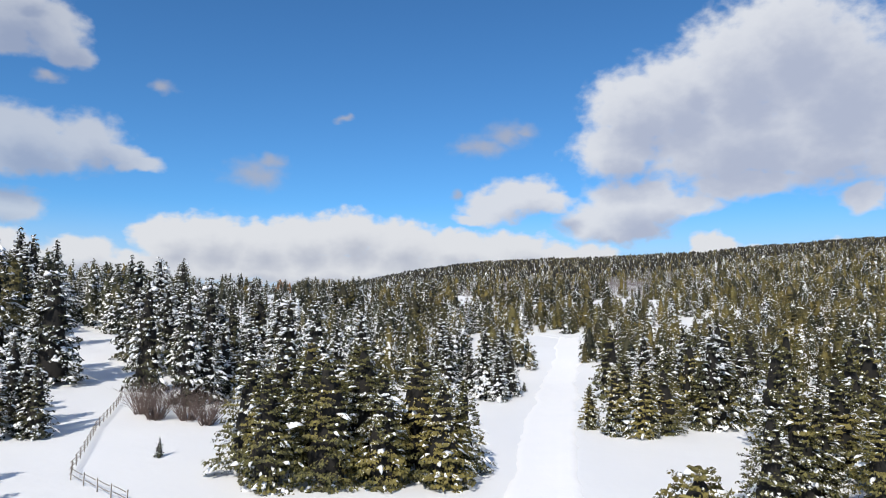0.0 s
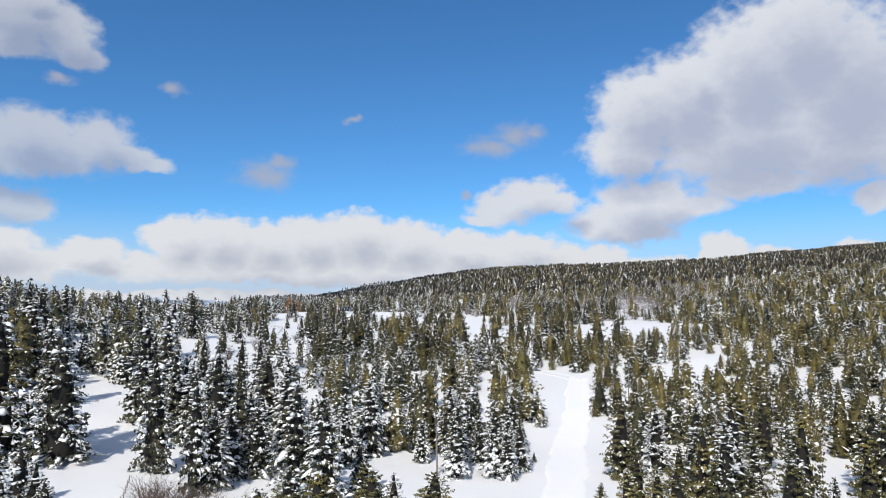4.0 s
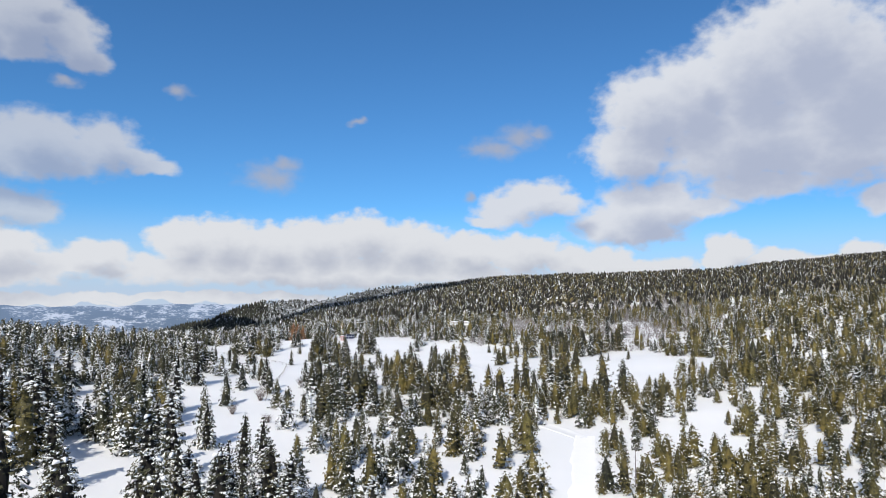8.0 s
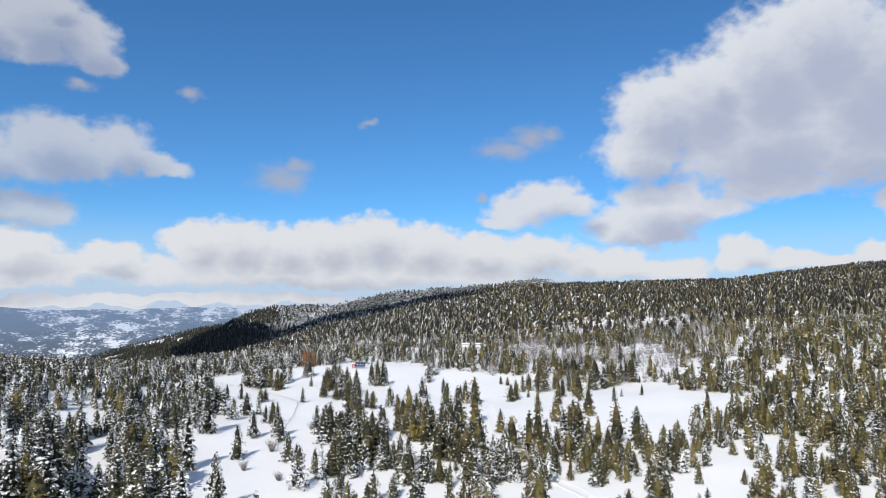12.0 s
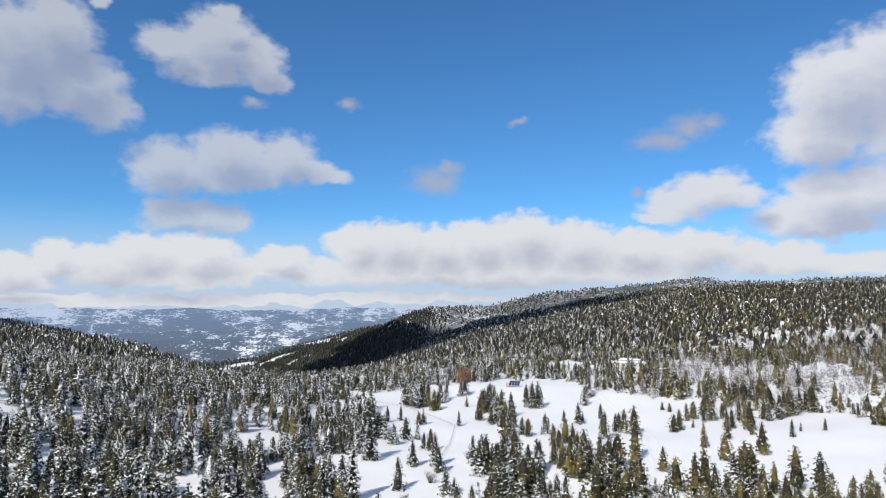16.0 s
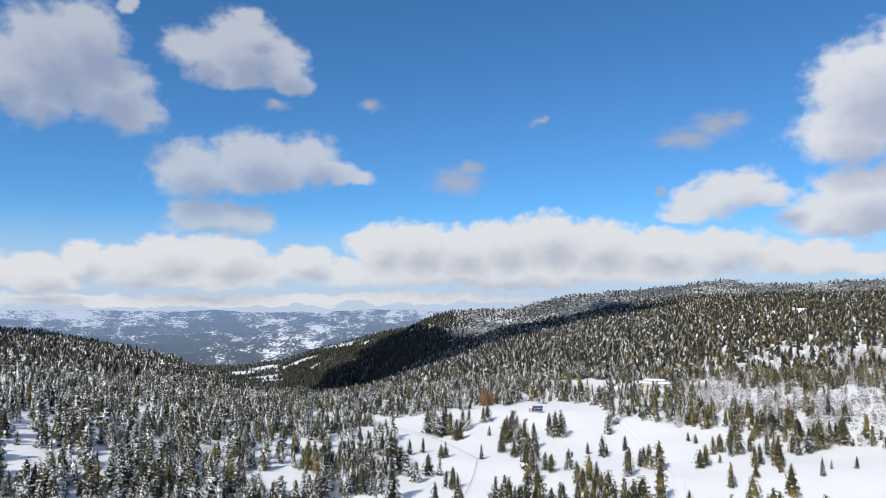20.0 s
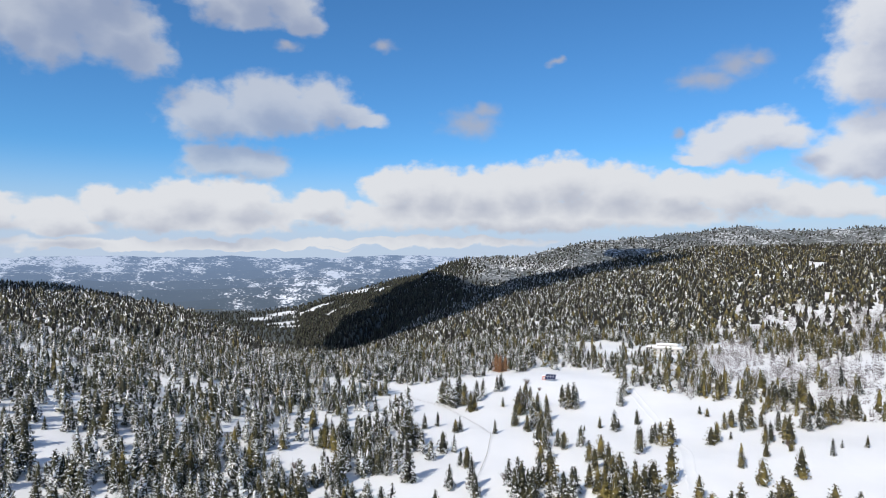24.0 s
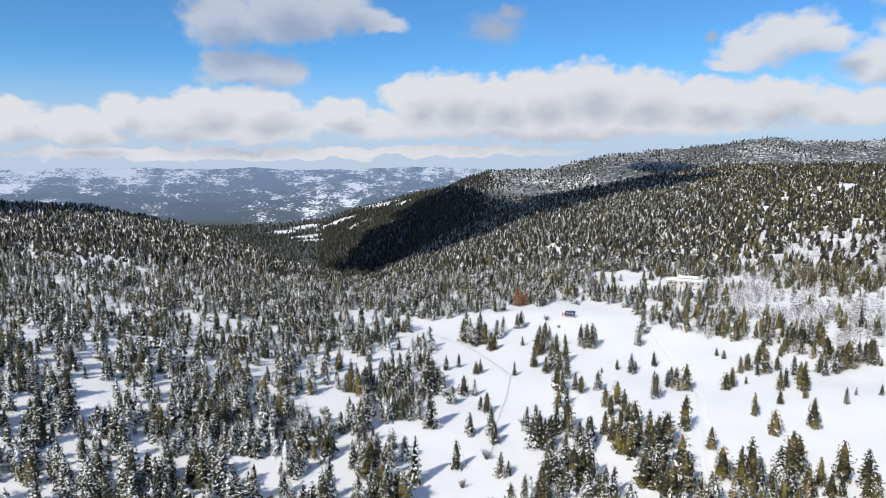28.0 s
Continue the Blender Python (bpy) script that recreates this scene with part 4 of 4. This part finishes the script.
# one lattice per ring, split between the two sorts by the same noise
for name, d0, d1, gap, seed, size, tall in (("middle", 100, 240, 3.5, 6, "mid", 7.6), ("meadow_edge", 240, 520, 4.3, 7, "small", 8.4), ("slope", 520, 1620, 5.6, 8, "tiny", 8.8)):
    woods(name + "_spruce_wood", d0, d1, -58, 42, gap, seed, KINDS[size + "_snowy"], FAR_SNOWY if d0 > 500 else SNOWY, tall, "dense snow-laden spruce wood on the slope", lambda a, d, x, y: (1 - pine_share(a, d, x, y)) * (1 - frost_share(a, d, x, y)), 0.12)
    woods(name + "_pine_wood", d0, d1, -58, 42, gap, seed + 20, KINDS[size + "_olive"], FAR_OLIVE if d0 > 500 else OLIVE, tall, "dense olive-green pine wood with flecks of snow", lambda a, d, x, y: pine_share(a, d, x, y) * (1 - frost_share(a, d, x, y)), 0.12)
woods("frosted_thicket", 320, 700, 0, 26, 3.3, 40, KINDS["frost"], FROSTY, 5.0, "grey leafless thicket covered in frost", frost_share)
x, y, d, a, rng = scatter(1000, 4450, -52, 20, 13.5, 41)
keep = (d > np.interp(a, BEARINGS, CREST_FAR) + 45) & ((a > -14) | (d < 2900)) & (rng.random(len(x)) < np.maximum(0.25 + 0.7 * smooth(-0.25, 0.2, lumps(x, y, 150, 33)), 0.95 * smooth(-18, -22, a)) * np.interp(d, (2400, 3400), (1, 0.6)) * (1 - valley_snow(x, y)))
rows = spots_of(x[keep], y[keep], 9.5, rng, 4, wide=1.25)
west = np.degrees(np.arctan2(rows[:, 0], rows[:, 1])) < -19.5
joined_stand("far_wood", KINDS["far"], rows[~west], FAR_SNOWY, "distant conifer woods on snowy hills")
rows[:, 6] %= 3
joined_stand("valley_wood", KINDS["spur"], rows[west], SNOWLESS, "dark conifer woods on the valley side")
x, y, d, a, rng = scatter(1100, 2750, -31, -12, 11, 42)
keep = (d > np.interp(a, BEARINGS, CREST_FAR) - 60) & (rng.random(len(x)) < 0.9 * smooth(-16.0, -18.5, a + 3 * lumps(x, y, 200, 12)) * (1 - valley_snow(x, y)))
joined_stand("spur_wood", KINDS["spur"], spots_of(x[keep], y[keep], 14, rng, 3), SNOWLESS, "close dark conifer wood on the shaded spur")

# ---------------------------------------------------------------- far country
def backdrop_material():
    """Snowy forested ranges, with distant blue haze put into the surface as a glow."""
    m, net = material("far_ranges")
    p = place(net)
    split = net.node("ShaderNodeSeparateXYZ", {0: p})
    far = net.vec("LENGTH", p, out=1)
    across = net.math("MULTIPLY", net.math("ARCTAN2", split.outputs[0], split.outputs[1]), 4300.0)
    # the slopes are seen aslant, so the patches are laid along the fall line
    q = net.node("ShaderNodeCombineXYZ", {0: across, 1: net.math("MULTIPLY", far, 0.35), 2: net.math("MULTIPLY", split.outputs[2], 2.6)}).outputs[0]
    stand = net.noise(q, 0.0075, 5, 0.66)
    speck = net.noise(q, 0.06, 4, 0.75)
    open_top = net.math("MULTIPLY", net.step(split.outputs[2], -150.0, 110.0), 0.13)
    wide = net.noise(q, 0.0016, 2)
    line = net.math("MULTIPLY_ADD", wide, 0.7, net.math("SUBTRACT", net.math("MULTIPLY_ADD", speck, 0.62, stand), open_top))
    cover = net.step(line, 0.93, 1.08)
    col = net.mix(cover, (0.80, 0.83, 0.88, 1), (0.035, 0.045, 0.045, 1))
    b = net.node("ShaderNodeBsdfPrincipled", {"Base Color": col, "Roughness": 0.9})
    # painted haze: a blue glow mixed in more strongly with distance
    haze_glow = net.node("ShaderNodeEmission", {"Color": (0.25, 0.37, 0.60, 1), "Strength": 0.95})
    both = net.node("ShaderNodeMixShader", {0: net.step(far, 2900.0, 4900.0, 0.2, 0.64), 1: b.outputs[0], 2: haze_glow.outputs[0]})
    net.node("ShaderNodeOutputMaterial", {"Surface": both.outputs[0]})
    return m


def build_backdrop():
    a, d = np.meshgrid(np.radians(np.arange(-66, 16, 0.28)), np.linspace(2950, 4930, 115))
    x, y = d * np.sin(a), d * np.cos(a)
    deg = np.degrees(a)
    z = np.full(d.shape, -230.0) + lumps(x, y, 300, 70, 3) * 14
    # one range behind another: distance, mean height, unevenness, size of its summits in degrees
    for k, (far, high, rough, size) in enumerate(((3080, -150, 16, 7), (3350, -112, 22, 8), (3640, -74, 24, 10), (3960, -40, 26, 8), (4280, 2, 28, 11), (4560, 38, 34, 9), (4820, 72, 34, 6))):
        crest = high + rough * lumps(deg, deg * 0 + k * 7.7, size, 61 + k, 4)
        off = d - far - 90 * lumps(deg, deg * 0 + 3, size * 0.7, 40 + k, 3)
        z = np.maximum(z, crest - np.where(off < 0, 0.42, 0.5) * np.abs(off) + lumps(x, y, 170, 71 + k, 4) * 17 * smooth(0, 120, np.abs(off)))
    z = z + dome(deg, d, -20.5, 4820, 24, 3.0, 130) + dome(deg, d, -15.5, 4830, 22, 1.0, 100) + dome(deg, d, -47, 4820, 16, 4.0, 130) + dome(deg, d, -36, 4820, 12, 1.5, 130)
    n, k = a.shape[1], a.shape[0]
    i, j = np.meshgrid(np.arange(k - 1), np.arange(n - 1), indexing="ij")
    p = i * n + j
    tris = np.concatenate([np.stack([p, p + n + 1, p + 1], -1).reshape(-1, 3), np.stack([p, p + n, p + n + 1], -1).reshape(-1, 3)])
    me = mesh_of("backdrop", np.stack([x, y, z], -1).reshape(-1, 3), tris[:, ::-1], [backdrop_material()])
    me.polygons.foreach_set("use_smooth", np.ones(len(tris), bool))
    tagged(new("backdrop", me), "blue-hazed snowy mountain ranges beyond the valley", "mountains", kind="structure")


build_backdrop()


def cloud_overhead():
    """The cumulus high above the start of the climb, whose shadow lies on the spur and the gully."""
    m, net = material("cloud_vapour")
    finish(net, (0.9, 0.9, 0.92, 1), 1.0, net.noise(place(net), 0.02, 6), 0.6, 8.0)
    up = 1500.0
    back = up / math.tan(radians(SUN_HIGH))
    sx, sy = math.sin(radians(SUN_FROM)) * back, math.cos(radians(SUN_FROM)) * back
    bm = bmesh.new()
    for cx, cy, r in ((-300, 860, 80), (-330, 960, 130), (-250, 1000, 90), (-170, 1130, 80), (-470, 1060, 100), (-560, 1180, 150), (-690, 1420, 160), (-790, 1560, 140), (-650, 1240, 150), (-760, 1330, 130), (-860, 1700, 130),
                      (-235, 1110, 95), (-140, 1210, 85), (-50, 1170, 75), (10, 1200, 70), (-230, 1250, 100), (-110, 1290, 80), (-290, 1180, 130), (-430, 1280, 180), (-560, 1540, 230), (-680, 1840, 220), (-760, 2020, 190), (-640, 1700, 200),
                      (-820, 2180, 150), (-860, 520, 130), (-760, 610, 95), (-700, 690, 90), (-660, 800, 100), (-900, 700, 150), (-160, 2960, 90), (-60, 3080, 80)):
        bmesh.ops.create_icosphere(bm, subdivisions=4, radius=1.0, matrix=Matrix.Translation((cx + sx, cy + sy, up)) @ Matrix.Diagonal((r, r, r * 0.35, 1)))
    for v in bm.verts:
        push = noise.fractal(v.co * 0.009, 1.0, 2.0, 5)
        v.co.x += push * 38
        v.co.y += noise.fractal(v.co * 0.009 + Vector((9, 4, 2)), 1.0, 2.0, 5) * 38
        v.co.z += push * 30
    for f in bm.faces:
        f.smooth = True
    me = bpy.data.meshes.new("cloud")
    bm.to_mesh(me)
    bm.free()
    me.materials.append(m)
    tagged(new("cloud", me), "white cumulus cloud drifting high over the snowy woods", "cloud", kind="structure")


cloud_overhead()


# ---------------------------------------------------------------- trail
def along(points, gap):
    """Evenly spaced points on a smooth line through the given ones."""
    p = np.array(points, float)
    s = np.concatenate([[0], np.cumsum(np.hypot(*np.diff(p, axis=0).T))])
    at = np.linspace(0, s[-1], max(2, int(s[-1] / gap) + 1))
    x, y = np.interp(at, s, p[:, 0]), np.interp(at, s, p[:, 1])
    for _ in range(max(1, int(9 / gap))):
        x[1:-1], y[1:-1] = (x[:-2] + 2 * x[1:-1] + x[2:]) / 4, (y[:-2] + 2 * y[1:-1] + y[2:]) / 4
    return x, y


def build_trail(points, half, mat, label):
    x, y = along(points, 1.0)
    tx, ty = np.gradient(x), np.gradient(y)
    n = np.hypot(tx, ty)
    nx, ny = ty / n, -tx / n
    wob = 0.45 * lumps(x, y, 5, 15) + 0.2 * lumps(x, y, 1.7, 16)
    x, y = x + 0.5 * lumps(x, y, 7, 25), y + 0.0
    rows = []
    # packed bed between two low berms
    for across, lift in ((-1.35, -0.12), (-1.12, 0.16), (-0.92, 0.10), (-0.5, 0.05), (-0.42, 0.02), (0.0, 0.07), (0.42, 0.02), (0.5, 0.05), (0.92, 0.10), (1.12, 0.16), (1.35, -0.12)):
        off = across * (half + wob)
        px, py = x + nx * off, y + ny * off
        rows.append(np.stack([px, py, height(px, py) + lift + 0.04 * lumps(px, py, 1.3, 19)], -1))
    v = np.stack(rows, 1)
    k, m = v.shape[:2]
    i, j = np.meshgrid(np.arange(k - 1), np.arange(m - 1), indexing="ij")
    p = i * m + j
    tris = np.concatenate([np.stack([p, p + 1, p + m + 1], -1).reshape(-1, 3), np.stack([p, p + m + 1, p + m], -1).reshape(-1, 3)])
    me = mesh_of("trail", v.reshape(-1, 3), tris, [mat])
    me.polygons.foreach_set("use_smooth", np.ones(len(tris), bool))
    tagged(new("trail", me), label, "trail", kind="structure")


build_trail(((4.5, 8), (4.8, 26), (5.9, 45), (8.5, 62), (12.0, 80), (16.3, 104), (20.3, 122), (24.5, 144), (28, 164)), 2.0, SNOW_PACKED, "groomed white snow track winding between the conifers")
build_trail(((27, 162), (21, 175), (11, 190), (7, 205), (6, 232), (4, 262), (-12.7, 318), (-26, 362)), 1.6, SNOW_GROUND, "faint old track across the snowy meadow")


# ---------------------------------------------------------------- fences
def pole(bm, a, b, r0, r1, sides=6):
    """A slightly crooked round pole between two points."""
    a, b = Vector(a), Vector(b)
    way = b - a
    turn = way.to_track_quat("Z", "Y").to_matrix()
    rings = []
    for f in (0.0, 0.5, 1.0):
        c = a + way * f + turn @ Vector((0.02 * math.sin(a.x * 9 + f * 3), 0.02 * math.cos(b.y * 7 + f * 2), 0)) * (1 if f == 0.5 else 0)
        r = r0 + (r1 - r0) * f
        rings.append([bm.verts.new(c + turn @ Vector((r * math.cos(6.283 * s / sides), r * math.sin(6.283 * s / sides), 0))) for s in range(sides)])
    for lo, hi in zip(rings, rings[1:]):
        for s in range(sides):
            bm.faces.new((lo[s], lo[(s + 1) % sides], hi[(s + 1) % sides], hi[s]))
    bm.faces.new(rings[-1])
    bm.faces.new(rings[0][::-1])
    return bm


def build_fence(points, gap, tall, rails, label, thick=0.055):
    p = np.array(points, float)
    s = np.concatenate([[0], np.cumsum(np.hypot(*np.diff(p, axis=0).T))])
    at = np.linspace(0, s[-1], int(s[-1] / gap) + 1)
    x, y = np.interp(at, s, p[:, 0]), np.interp(at, s, p[:, 1])
    z = height(x, y)
    top = new("fence")
    lean = 0.10 * lumps(x, y, 4, 23)
    for k in range(len(x)):
        part("post", pole(bmesh.new(), (x[k], y[k], z[k] - 0.3), (x[k] + lean[k], y[k] - lean[k] * 0.6, z[k] + tall * (1 + 0.8 * lean[k])), thick * 1.2, thick), RAIL, top)
        if k:
            for share in rails:
                end = 0.22 if k % 2 else -0.15
                part("rail", pole(bmesh.new(), (x[k - 1] - 0.1, y[k - 1], z[k - 1] + tall * share), (x[k] + 0.1, y[k], z[k] + tall * share + 0.05 * end), thick * 0.8, thick * 0.62, 5), RAIL, top)
    tagged(top, label, "fence")


build_fence(((-19.2, 41), (-20.8, 42.2), (-25.7, 46.2), (-28.4, 53.2), (-31.6, 61.1), (-32.8, 64.8), (-35.0, 71.4), (-37.2, 77.1)), 1.9, 0.85, (0.42, 0.85), "weathered grey pole fence half buried in snow", 0.038)
build_fence(((-55, 188), (-60, 212), (-63, 235), (-67, 256), (-82, 273), (-97, 288), (-125, 299), (-152, 303)), 3.0, 0.95, (0.5, 0.9), "grey pole fence crossing the snowy meadow", 0.035)


# ---------------------------------------------------------------- bare shrubs and dead trunks
def shrub_arrays(seed, stems):
    rng = np.random.default_rng(seed)
    v, t = [], []

    def blade(a, b, w):
        way = b - a
        side = np.cross(way, (0.3, 0.9, 0.1))
        side = side / (np.linalg.norm(side) + 1e-9) * w
        up = np.cross(way, side)
        up = up / (np.linalg.norm(up) + 1e-9) * w
        o = len(v)
        v.extend([a + side, a - side * 0.5 + up, a - side * 0.5 - up, b])
        t.extend([(o, o + 1, o + 3), (o + 1, o + 2, o + 3), (o + 2, o, o + 3)])

    for _ in range(stems):
        ang, lean = rng.random() * 6.283, 0.12 + 0.8 * rng.random()
        root = np.array([math.cos(ang), math.sin(ang), 0]) * 0.22 * rng.random()
        way = np.array([math.cos(ang) * lean, math.sin(ang) * lean, 1.0]) * (0.6 + 0.5 * rng.random())
        end = root + way
        blade(root, end, 0.012)
        for _k in range(5):
            f = 0.35 + 0.6 * rng.random()
            p = root + way * f
            blade(p, p + np.array([rng.normal() * 0.22, rng.normal() * 0.22, 0.12 + 0.22 * rng.random()]), 0.006)
    return np.array(v), np.array(t)


SHRUB_MESH = [mesh_of("twiggy_crown", *shrub_arrays(s, 70), [SHRUB]) for s in (1, 2, 3)]


def build_shrub(x, y, tall, wide, k):
    top = new("bare_shrub")
    stems = new("twiggy_crown", SHRUB_MESH[k % 3])
    tagged(stems, kind="stuff")
    stems.parent = top
    top.matrix_basis = Matrix.Translation((x, y, float(height(x, y)) - 0.05)) @ Matrix.Rotation(k * 1.7, 4, "Z") @ Matrix.Diagonal((wide, wide, tall, 1))
    tagged(top, "leafless grey-brown shrub sticking out of the snow", "shrub", "bare shrubs on the snow")


for k, (x, y, tall, wide) in enumerate(((-28.5, 66, 3.2, 3.4), (-25.6, 66.5, 3.0, 3.4), (-31, 68.5, 3.0, 3.0), (-23.2, 65, 2.6, 3.0), (-57, 99, 1.8, 1.5), (-65, 100, 1.6, 1.5), (-56.5, 188, 3.2, 2.2), (-52, 215, 2.4, 1.8), (-58, 170, 2.4, 1.8), (-48, 166, 2.0, 1.8), (-70, 338, 2.6, 2.6), (-62, 330, 1.6, 1.6), (40, 276, 2.2, 2.2), (-163, 152, 2.4, 2.0), (-140, 190, 2.0, 2.0), (-112, 186, 2.2, 2.0))):
    build_shrub(x, y, tall, wide, k)


def build_snag(x, y, tall, k):
    top = new("dead_tree")
    z = float(height(x, y))
    trunk = pole(bmesh.new(), (x, y, z - 0.3), (x + 0.25 * math.sin(k * 2.1), y + 0.2 * math.cos(k), z + tall), 0.15, 0.03, 7)
    part("trunk", trunk, TWIG, top)
    for b in range(9):
        f, ang = 0.35 + 0.065 * b, b * 2.4 + k
        e = 0.9 * (1.1 - f) + 0.2
        part("branch", pole(bmesh.new(), (x, y, z + tall * f), (x + e * math.cos(ang), y + e * math.sin(ang), z + tall * f - 0.15), 0.03, 0.008, 4), TWIG, top)
    tagged(top, "bare pale dead trunk with broken branches", "dead tree", "dead trunks among the spruces")


for k, (x, y, tall) in enumerate(((-30.5, 84, 8.5), (-29, 97, 7), (-3, 88, 8), (31, 128, 8), (-118, 148, 10), (-172, 138, 11))):
    build_snag(x, y, tall, k)

# rusty dead conifers behind the panels
RUSTY = [tree_thing(a, RUST, "rust-red dead conifer at the wood's edge", "dead_conifer") for a in KINDS["mid_olive"][:3]]
MODELS["rusty"] = RUSTY
for x, y, tall in ((-92, 371, 9.5), (-94.5, 373, 10.5), (-90, 375, 8.5)):
    plant("rusty", x, y, tall, 1.05, "dead rusty conifers")


# ---------------------------------------------------------------- solar array and buildings
def plain(name, a, b, rough, metal=0.0, scale=3.0):
    m, net = material(name)
    p = place(net)
    finish(net, net.mix(net.noise(p, scale, 4), a, b), rough, net.noise(p, scale * 5, 3), 0.2, 0.01, Metallic=metal)
    return m


CELL = plain("solar_cells", (0.012, 0.018, 0.05, 1), (0.02, 0.03, 0.08, 1), 0.18)
ALLOY = plain("aluminium", (0.55, 0.56, 0.58, 1), (0.68, 0.69, 0.7, 1), 0.4, 0.8)
RED = plain("red_boards", (0.30, 0.03, 0.025, 1), (0.42, 0.06, 0.045, 1), 0.7)
PALE = plain("pale_boards", (0.42, 0.41, 0.39, 1), (0.55, 0.54, 0.52, 1), 0.8, 0.0, 0.8)
DARK_GLASS = plain("dark_glass", (0.02, 0.025, 0.03, 1), (0.04, 0.045, 0.05, 1), 0.08)


def block(size, at=(0, 0, 0), bevel=0.02, turn=None):
    bm = bmesh.new()
    m = Matrix.Translation(at) @ (turn or Matrix.Identity(4)) @ Matrix.Diagonal((*size, 1))
    bmesh.ops.create_cube(bm, size=1.0, matrix=m)
    if bevel:
        bmesh.ops.bevel(bm, geom=bm.edges[:], offset=bevel, segments=2, affect="EDGES", profile=0.6)
    return bm


def snow_slab(sx, sy, thick, at, seed=0):
    """A rounded, uneven blanket of snow on a flat top."""
    bm = bmesh.new()
    n = 14
    grid = [[None] * (n + 1) for _ in range(n + 1)]
    for i in range(n + 1):
        for j in range(n + 1):
            u, v = i / n * 2 - 1, j / n * 2 - 1
            e = max(abs(u), abs(v))
            h = thick * (1 - e ** 8) * (0.85 + 0.25 * noise.noise(Vector((u * 2 + seed, v * 2, 0))))
            grid[i][j] = bm.verts.new((at[0] + u * sx / 2 * (1 + 0.03 * (1 - h)), at[1] + v * sy / 2 * (1 + 0.03 * (1 - h)), at[2] + h))
    for i in range(n):
        for j in range(n):
            bm.faces.new((grid[i][j], grid[i + 1][j], grid[i + 1][j + 1], grid[i][j + 1]))
    rim = [e for e in bm.edges if e.is_boundary]
    low = bmesh.ops.extrude_edge_only(bm, edges=rim)
    for v in low["geom"]:
        if isinstance(v, bmesh.types.BMVert):
            v.co.z -= 0.12
    for f in bm.faces:
        f.smooth = True
    return bm


def build_solar(x, y):
    z = float(height(x, y))
    top = new("solar_array")
    tilt = Matrix.Rotation(radians(38), 4, "X")
    at = Matrix.Translation((x, y, z + 1.9))
    for row in (-1, 1):
        for col in range(4):
            px, py = (col - 1.5) * 1.36, row * 0.88
            panel = part("solar_panel", block((1.28, 1.68, 0.045), (0, 0, 0), 0.01), ALLOY, top)
            panel.matrix_basis = at @ tilt @ Matrix.Translation((px, py, 0))
            part("cells", block((1.18, 1.58, 0.008), (0, 0, 0.026), 0), CELL, panel)
    for px in (-2.2, 0.0, 2.2):
        part("leg", pole(bmesh.new(), (x + px, y - 0.9, z - 0.3), (x + px, y - 0.9, z + 1.15), 0.05, 0.05), ALLOY, top)
        part("leg", pole(bmesh.new(), (x + px, y + 0.9, z - 0.3), (x + px, y + 0.9, z + 2.5), 0.05, 0.05), ALLOY, top)
    part("cross_rail", pole(bmesh.new(), (x - 2.7, y - 0.9, z + 1.14), (x + 2.7, y - 0.9, z + 1.14), 0.04, 0.04), ALLOY, top)
    part("cross_rail", pole(bmesh.new(), (x - 2.7, y + 0.9, z + 2.5), (x + 2.7, y + 0.9, z + 2.5), 0.04, 0.04), ALLOY, top)
    tagged(top, "tilted dark blue solar panel array on an aluminium rack", "solar panels")


def build_shed(x, y):
    z = float(height(x, y))
    top = new("shed")
    part("wall", block((1.7, 1.6, 2.3), (x, y, z + 0.95), 0.02), RED, top)
    part("roof", block((2.0, 1.9, 0.1), (x, y, z + 2.16), 0.02), PALE, top)
    part("snow_cap", snow_slab(2.0, 1.9, 0.3, (x, y, z + 2.2), 3), SNOW_LOAD, top, "thick white snow on the roof")
    part("door", block((0.8, 0.05, 1.6), (x, y - 0.82, z + 0.95), 0.01), PALE, top)
    tagged(top, "small red board shed with snow on its roof", "shed")


def build_lodge(x, y):
    """A long low building, its flat roof under deep snow."""
    z = float(height(x, y)) + 0.9
    top = new("lodge_building")
    turn = Matrix.Rotation(radians(-6), 4, "Z")
    for name, size, at in (("wall", (19, 7.5, 5.0), (0, 0, 0.7)), ("wall", (11, 5.0, 1.5), (1.5, 0.8, 3.9))):
        part(name, block(size, at, 0.03), PALE, top)
    part("roof", block((19.8, 8.3, 0.25), (0, 0, 3.3), 0.03), RAIL, top)
    part("roof", block((11.8, 5.8, 0.22), (1.5, 0.8, 4.75), 0.03), RAIL, top)
    part("snow_cap", snow_slab(19.8, 8.3, 0.7, (0, 0, 3.42), 1), SNOW_LOAD, top, "deep white snow on the roof")
    part("snow_cap", snow_slab(11.8, 5.8, 0.6, (1.5, 0.8, 4.86), 2), SNOW_LOAD, top, "deep white snow on the roof")
    for k in range(6):
        w = part("window", block((1.5, 0.08, 1.1), (-7.5 + 3 * k, -3.77, 1.9), 0.01), PALE, top)
        part("pane", block((1.3, 0.04, 0.9), (-7.5 + 3 * k, -3.80, 1.9), 0), DARK_GLASS, w)
    top.matrix_basis = Matrix.Translation((x, y, z - 0.4)) @ turn @ Matrix.Scale(1.12, 4)
    tagged(top, "long low pale building with a flat snow-covered roof", "building")


build_solar(-59.5, 347)
build_shed(-62.9, 348.2)
build_lodge(-5, 452)

# models that no spot called for
for model in sum(MODELS.values(), []):
    if model.name not in used:
        for piece in list(model.children):
            bpy.data.objects.remove(piece)
        bpy.data.objects.remove(model)
